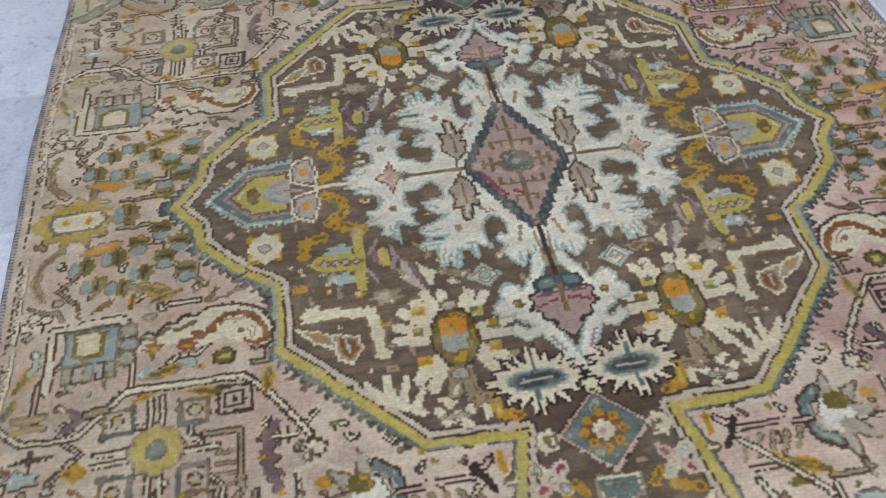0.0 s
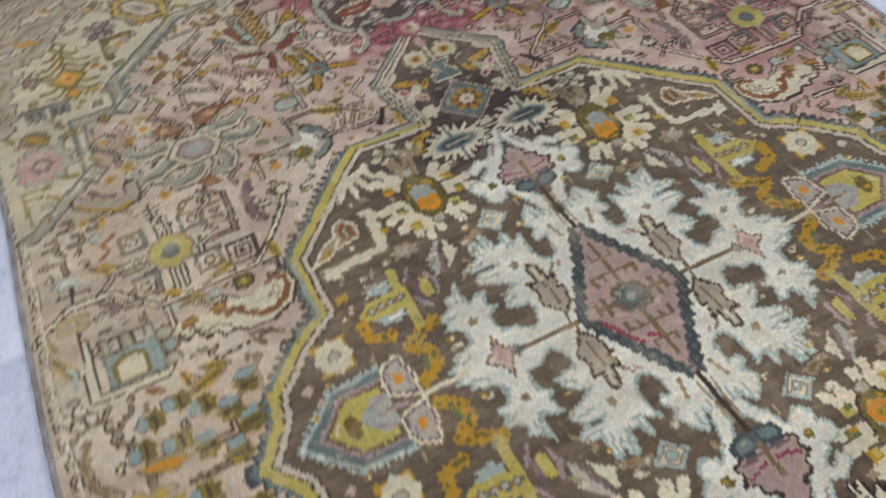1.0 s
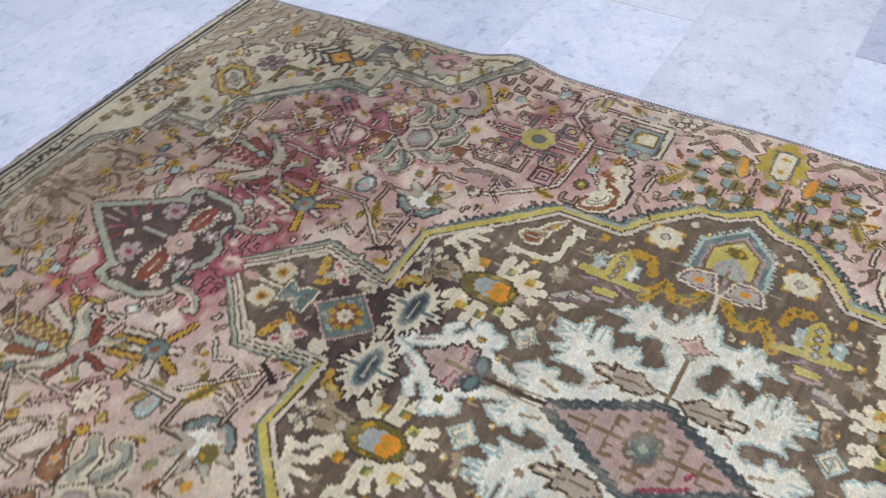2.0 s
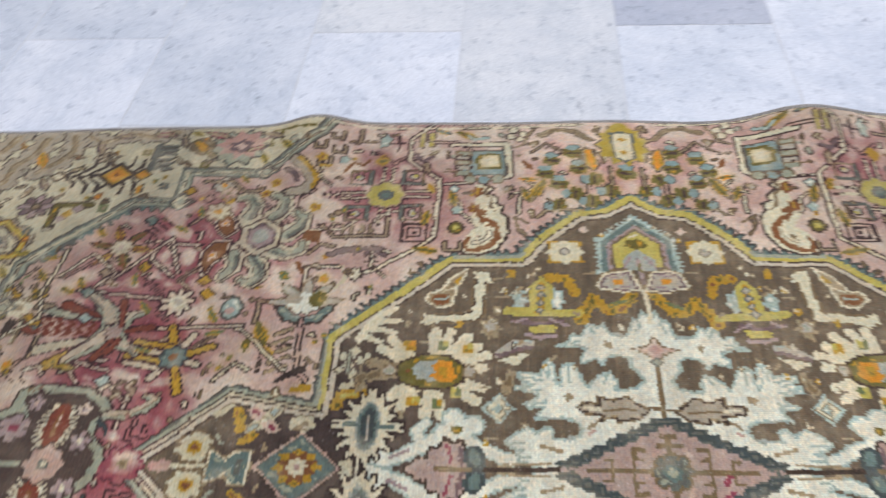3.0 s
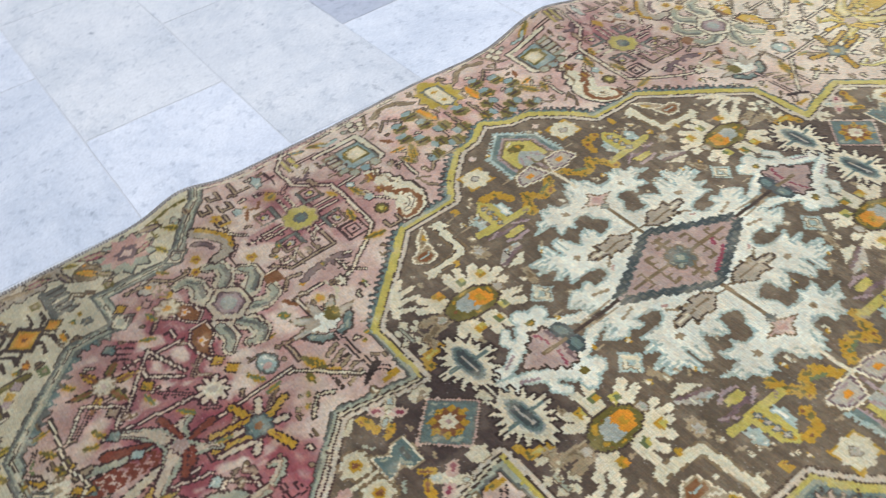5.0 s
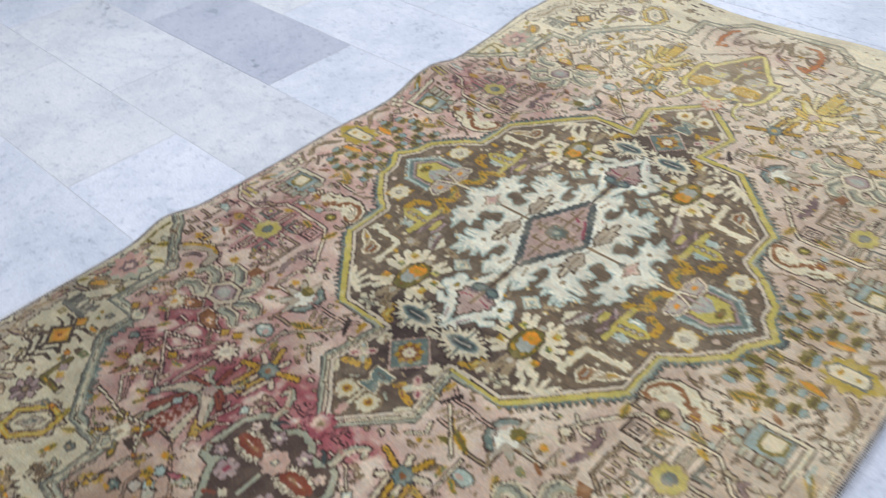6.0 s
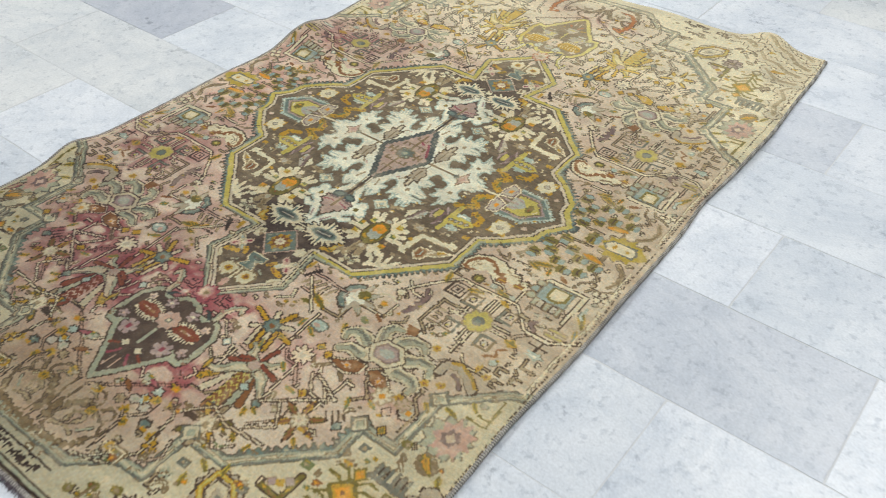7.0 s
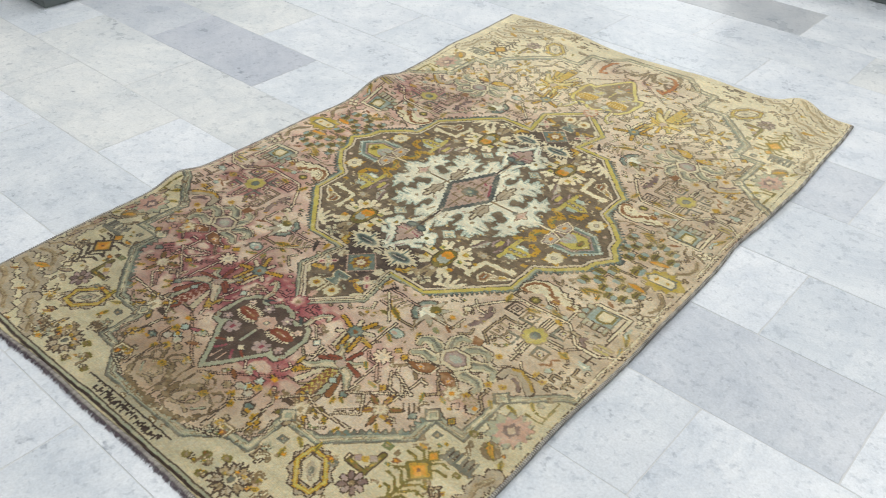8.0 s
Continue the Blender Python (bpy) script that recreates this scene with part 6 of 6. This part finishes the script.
# wear: patches where the pattern has faded towards the ground
pale = mixed(np.zeros_like(dye), (198, 180, 150), np.ones(PX.shape))
fade = np.clip((soft_field(60, 100, 27) * 0.6 + fleck * 0.4 - 0.46) / 0.34, 0, 1) * (0.55 - 0.25 * deep)
dye = dye + (pale - dye) * (fade * np.where(ground, 0.25, np.where(lines | (ink == CODE["aub"]) | (ink == CODE["red"]), 0.22, 0.60)))[..., None]
# uneven dye lots by row, single knots, and worn threads
rng = np.random.default_rng(8)
bead = (CX + CY) % 2
dye = np.where(lines[..., None], dye * (0.95 + 0.11 * bead + 0.25 * (rng.random((NY, NX)) - 0.4))[..., None], dye)


# colours that have run a little into their neighbours
run = (0.03 + 0.13 * soft_field(12, 20, 35))[..., None]
dye = dye * (1 - run) + spread(dye, 3) * run
dye = np.clip(dye + 0.30 * (dye - spread(dye, 3)), 0.05, 0.95)
rows = soft_field(2, 150, 31)
dye = dye * (0.95 + 0.10 * rows + 0.08 * (patchy - 0.5))[..., None]
rib = np.where(np.arange(NX) % 2 == 0, 1.0, -1.0)[None, :] * (0.3 + 0.9 * soft_field(12, 18, 34))
wefts = np.where(np.arange(NY) % 3 == 0, -1.0, 0.5)[:, None] * (0.4 + 0.8 * soft_field(14, 22, 36))
dye = dye * (1 + 0.045 * rib + 0.035 * wefts + 0.05 * (rng.random((NY, NX)) - 0.5) + 0.11 * (AWRY[2] - 0.5))[..., None] * (1 + 0.07 * (AWRY[3] - 0.5)[..., None] * np.array((-1.0, 0.0, 1.0))) + 0.020 * (rng.random((NY, NX, 3)) - 0.5)
worn = (rng.random((NY, NX)) > 0.9935) & (soft_field(20, 34, 33) > 0.45)
dye[worn] = dye[worn] * 0.5 + 0.40
soft = 0.62 * dye + 0.38 * spread(dye, 1)
soft = np.clip(soft * np.array((1.0, 1.0, 0.990)), 0.01, 1)
soft = np.where(soft <= 0.04045, soft / 12.92, ((soft + 0.055) / 1.055) ** 2.4)


# ---- the rug's meshes ----
def build_rug():
    rug = tagged(new("rug"), "worn wool rug with faded floral medallion, lying on marble tiles", "rug")
    z = lift(GX, GY) + PILE + 0.0006 * (rng.random((NY, NX)) - 0.5)
    z = z - 0.0016 * np.clip((np.abs(U) - 0.985) / 0.015, 0, 1)
    top = np.stack([GX, GY, z], -1).reshape(-1, 3)
    idx = np.arange(NX * NY).reshape(NY, NX)
    quads = np.stack([idx[:-1, :-1], idx[:-1, 1:], idx[1:, 1:], idx[1:, :-1]], -1).reshape(-1, 4)
    ring = np.concatenate([idx[0, :], idx[1:, -1], idx[-1, -2::-1], idx[-2:0:-1, 0]])
    low = top[ring].copy()
    low[:, 2] -= PILE - 0.0006
    n, k = len(top), len(ring)
    a, b = np.arange(k), (np.arange(k) + 1) % k
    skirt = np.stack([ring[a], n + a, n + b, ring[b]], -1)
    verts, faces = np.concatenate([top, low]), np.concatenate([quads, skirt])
    me = bpy.data.meshes.new("knotted_surface")
    me.vertices.add(len(verts))
    me.vertices.foreach_set("co", verts.astype(np.float32).ravel())
    me.loops.add(faces.size)
    me.loops.foreach_set("vertex_index", faces.astype(np.int32).ravel())
    me.polygons.add(len(faces))
    me.polygons.foreach_set("loop_start", np.arange(0, faces.size, 4, dtype=np.int32))
    me.polygons.foreach_set("use_smooth", np.ones(len(faces), bool))
    me.update(calc_edges=True)
    att = me.attributes.new("dye", "FLOAT_COLOR", "POINT")
    rgb = np.ones((len(verts), 4), np.float32)
    rgb[:n, :3] = soft.reshape(-1, 3)
    # the skirt darkens to its foot: shade near the floor put into the colour
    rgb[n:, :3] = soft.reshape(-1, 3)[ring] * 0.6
    att.data.foreach_set("color", rgb.ravel())
    me.materials.append(WOOL)
    pile = new("knotted_surface", me)
    pile.parent = rug
    tagged(pile, "knotted pile with brown medallion on a rose and beige field")
    return rug


def rope(name, line, radius, material, parent, twist=0.0042, label=""):
    """An overcast edge: a tube with slanting ridges along a line."""
    pts = np.asarray(line)
    way = np.gradient(pts, axis=0)
    way /= np.linalg.norm(way, axis=1)[:, None]
    side = np.cross(way, (0, 0, 1.0))
    side /= np.linalg.norm(side, axis=1)[:, None]
    up = np.cross(side, way)
    run = np.concatenate([[0], np.cumsum(np.linalg.norm(np.diff(pts, axis=0), axis=1))])
    verts, faces, n = [], [], 8
    for i, p in enumerate(pts):
        for j in range(n):
            t = 2 * math.pi * j / n
            r = radius * (1 + 0.20 * math.sin(2 * math.pi * run[i] / twist + t) + 0.10 * noise.noise((run[i] * 60, j, 0)))
            verts.append(p + side[i] * (1.15 * r * math.cos(t)) + up[i] * (0.95 * r * math.sin(t)))
    for i in range(len(pts) - 1):
        for j in range(n):
            a, b = i * n + j, i * n + (j + 1) % n
            faces.append((a, b, b + n, a + n))
    faces.append(tuple(range(n))[::-1])
    faces.append(tuple(range(len(verts) - n, len(verts))))
    return tagged(mesh_object(name, [tuple(v) for v in verts], faces, material, parent, True), label)


def tufts(name, line, out, material, parent, count, long, seed, label):
    """Short frayed warp ends along an edge."""
    r = random.Random(seed)
    pts = np.asarray(line)
    verts, faces = [], []
    for _ in range(count):
        p = pts[r.randrange(len(pts))] + np.array((r.uniform(-0.002, 0.002), r.uniform(-0.002, 0.002), r.uniform(-0.002, 0.001)))
        L, a = long * r.uniform(0.4, 1.2), r.uniform(-0.7, 0.7)
        d = np.array((math.sin(a), out * math.cos(a), 0.0))
        s = np.array((d[1], -d[0], 0)) * r.uniform(0.0007, 0.0014)
        mid, tip = p + d * L * 0.55, p + d * L
        mid[2], tip[2] = p[2] + r.uniform(-0.001, 0.002), max(0.0015, p[2] - r.uniform(0.003, 0.007))
        b = len(verts)
        u = np.array((0, 0, 0.0013))
        for c, f in ((p, 1.0), (mid, 0.9), (tip, 0.3)):
            verts += [tuple(c - s * f), tuple(c + s * f), tuple(c + u * f)]
        for k in (0, 3):
            for j in range(3):
                q, w = b + k + j, b + k + (j + 1) % 3
                faces.append((q, w, w + 3, q + 3))
        faces.append((b + 6, b + 7, b + 8))
    return tagged(mesh_object(name, verts, faces, material, parent), label, kind="stuff")


def edge_line(fx, fy, drop):
    out = []
    for x, y in zip(fx, fy):
        out.append((x, y, float(lift(np.float64(x), np.float64(y))) + PILE - drop))
    return out


rug = build_rug()
ends = [np.concatenate([GX[:, 0][::1], []]), GY[:, 0], GX[:, -1], GY[:, -1]]
rope("selvedge", edge_line(ends[0] - 0.002, ends[1], 0.0040), 0.0036, SELVEDGE, rug, twist=0.0050, label="grey and brown overcast side edge")
rope("selvedge", edge_line(ends[2] + 0.002, ends[3], 0.0040), 0.0036, SELVEDGE, rug, twist=0.0050, label="grey and brown overcast side edge")
south = edge_line(GX[0, :], GY[0, :] - 0.003, 0.0045)
north = edge_line(GX[-1, :], GY[-1, :] + 0.003, 0.0045)
rope("end_binding", south, 0.0040, BINDING, rug, 0.0064, "grey overcast end binding, frayed")
rope("end_binding", north, 0.0032, WARP, rug, 0.006, "pale frayed end binding")
tufts("fringe", south, -1, FRINGE, rug, 1500, 0.0105, 41, "short dark frayed fringe")
tufts("fringe", north, 1, WARP, rug, 420, 0.006, 42, "short pale frayed fringe")

# ---- marble tiles ----
TILE_W, TILE_L, JOINT = 0.2515, 0.5180, 0.0017


def tile_mesh(name, lx, ly, seed):
    """A tile with slightly wavering, here and there chipped edges."""
    r = random.Random(seed)
    hx, hy, c = lx / 2 - JOINT / 2, ly / 2 - JOINT / 2, 0.0005
    rim = []
    for (ax, ay), (bx, by), n in (((-1, -1), (1, -1), 22), ((1, -1), (1, 1), 12), ((1, 1), (-1, 1), 22), ((-1, 1), (-1, -1), 12)):
        for i in range(n):
            f = (i + (r.uniform(-0.3, 0.3) if i else 0)) / n
            d = r.uniform(0, 0.0003) + (r.uniform(0.0006, 0.0020) if r.random() < 0.09 else 0) + (r.uniform(0, 0.002) if i == 0 else 0)
            rim.append(((ax + (bx - ax) * f) * (hx - d), (ay + (by - ay) * f) * (hy - d)))
    bm = bmesh.new()
    low = [bm.verts.new((x, y, -0.0035)) for x, y in rim]
    mid = [bm.verts.new((x, y, -0.0004)) for x, y in rim]
    top = [bm.verts.new((x - c * (1 if x > 0 else -1), y - c * (1 if y > 0 else -1), 0.0)) for x, y in rim]
    for i in range(len(rim)):
        j = (i + 1) % len(rim)
        bm.faces.new((low[i], low[j], mid[j], mid[i]))
        bm.faces.new((mid[i], mid[j], top[j], top[i]))
    bm.faces.new(top)
    me = bpy.data.meshes.new(name)
    bm.to_mesh(me)
    bm.free()
    me.materials.append(MARBLE)
    return me


SKEW = -0.0220
tile_cuts = [tile_mesh("tile", TILE_L, TILE_W, seed) for seed in range(6)]
tones = random.Random(77)
WHITE, PALE, WARM, GREY, BLUE = (0.79, 0.81, 0.845), (0.742, 0.768, 0.805), (0.772, 0.778, 0.775), (0.662, 0.684, 0.730), (0.57, 0.59, 0.650)
# tiles that stand out, by row and the joint at their west end
KNOWN = {(1, -1.36): BLUE, (1, -1.88): GREY, (0, -1.62): WARM, (0, -1.10): WARM, (-1, -0.86): WHITE, (-1, -1.38): WARM, (2, -1.10): WHITE, (1, 0.20): WHITE, (1, 0.72): PALE,
         # the row 7 tile is grey, with some cast shade put into its tone
         (7, -0.304): (0.57, 0.58, 0.60), (0, 0.455): GREY, (-1, 0.18): PALE, (-1, 0.70): WHITE, (2, 0.455): PALE, (3, 0.20): GREY, (3, 0.72): WHITE, (0, 0.975): WHITE}
far = []
for row in range(-14, 21):
    y0 = -0.2455 + TILE_W * row
    start = -1.09 if row % 2 == 0 else -0.822
    for n in range(-6, 10):
        x0 = start + TILE_L * n
        xc, yc = x0 + TILE_L / 2, y0 + TILE_W / 2
        if not (-3.4 < xc < 3.4 and -3.5 < yc < 4.9):
            continue
        tone = tones.choice([WHITE, WHITE, PALE, PALE, WHITE, PALE, WARM])
        for (r, x), c in KNOWN.items():
            if r == row and abs(x - x0) < 0.12:
                tone = c
        f = tones.uniform(0.965, 1.02)
        place = Matrix.Translation((xc, yc + SKEW * xc, 0.0)) @ pose(0, 0, tones.uniform(-0.0003, 0.0003), 0, 0, math.degrees(SKEW))
        if -2.6 < xc < 2.1 and -1.75 < yc < 3.1:
            ob = new("tile", tile_cuts[tones.randrange(6)])
            ob.matrix_world = place
            ob.parent = floor
            ob.color = (*(f * v for v in tone), 1)
        else:
            far.append(place)
verts, faces = [], []
for place in far:
    b = len(verts)
    verts += [tuple(place @ v.co) for v in tile_cuts[0].vertices]
    faces += [tuple(b + i for i in p.vertices) for p in tile_cuts[0].polygons]
rest = mesh_object("outer_tiles", verts, faces, MARBLE, floor)
rest.color = (0.76, 0.775, 0.80, 1)
tagged(rest, "more white marble tiles", kind="stuff")


# ---- plain blocks for unidentified dark things at the edge of the floor that is seen ----
def dark_block(x0, x1, y0, y1, high, turn):
    thing = tagged(new("dark_block"), "plain dark grey block in place of an unidentified object on the marble tiles", "plinth")
    thing.matrix_world = pose((x0 + x1) / 2, (y0 + y1) / 2, 0, 0, 0, turn)
    lx, ly = x1 - x0, y1 - y0
    for name, z0, z1, back, label in (("base", 0.0, 0.03, 0.015, "recessed black base"), ("body", 0.03, high - 0.025, 0.004, ""), ("top", high - 0.025, high, 0.0, "")):
        bm = bmesh.new()
        bmesh.ops.create_cube(bm, size=1.0, matrix=Matrix.LocRotScale((0, 0, (z0 + z1) / 2), None, (lx - 2 * back, ly - 2 * back, z1 - z0)))
        bmesh.ops.bevel(bm, geom=list(bm.edges), offset=0.003, segments=2, affect="EDGES")
        me = bpy.data.meshes.new(name)
        bm.to_mesh(me)
        bm.free()
        me.materials.append(DARK_PAINT)
        part = new(name, me)
        part.parent = thing
        tagged(part, label)
    return thing


dark_block(-2.42, -1.765, -0.075, 0.95, 0.20, -1.3)
# almost wholly unseen; added and sized to shade the far tiles
dark_block(-0.25, 1.65, 1.99, 2.70, 0.55, -1.3)
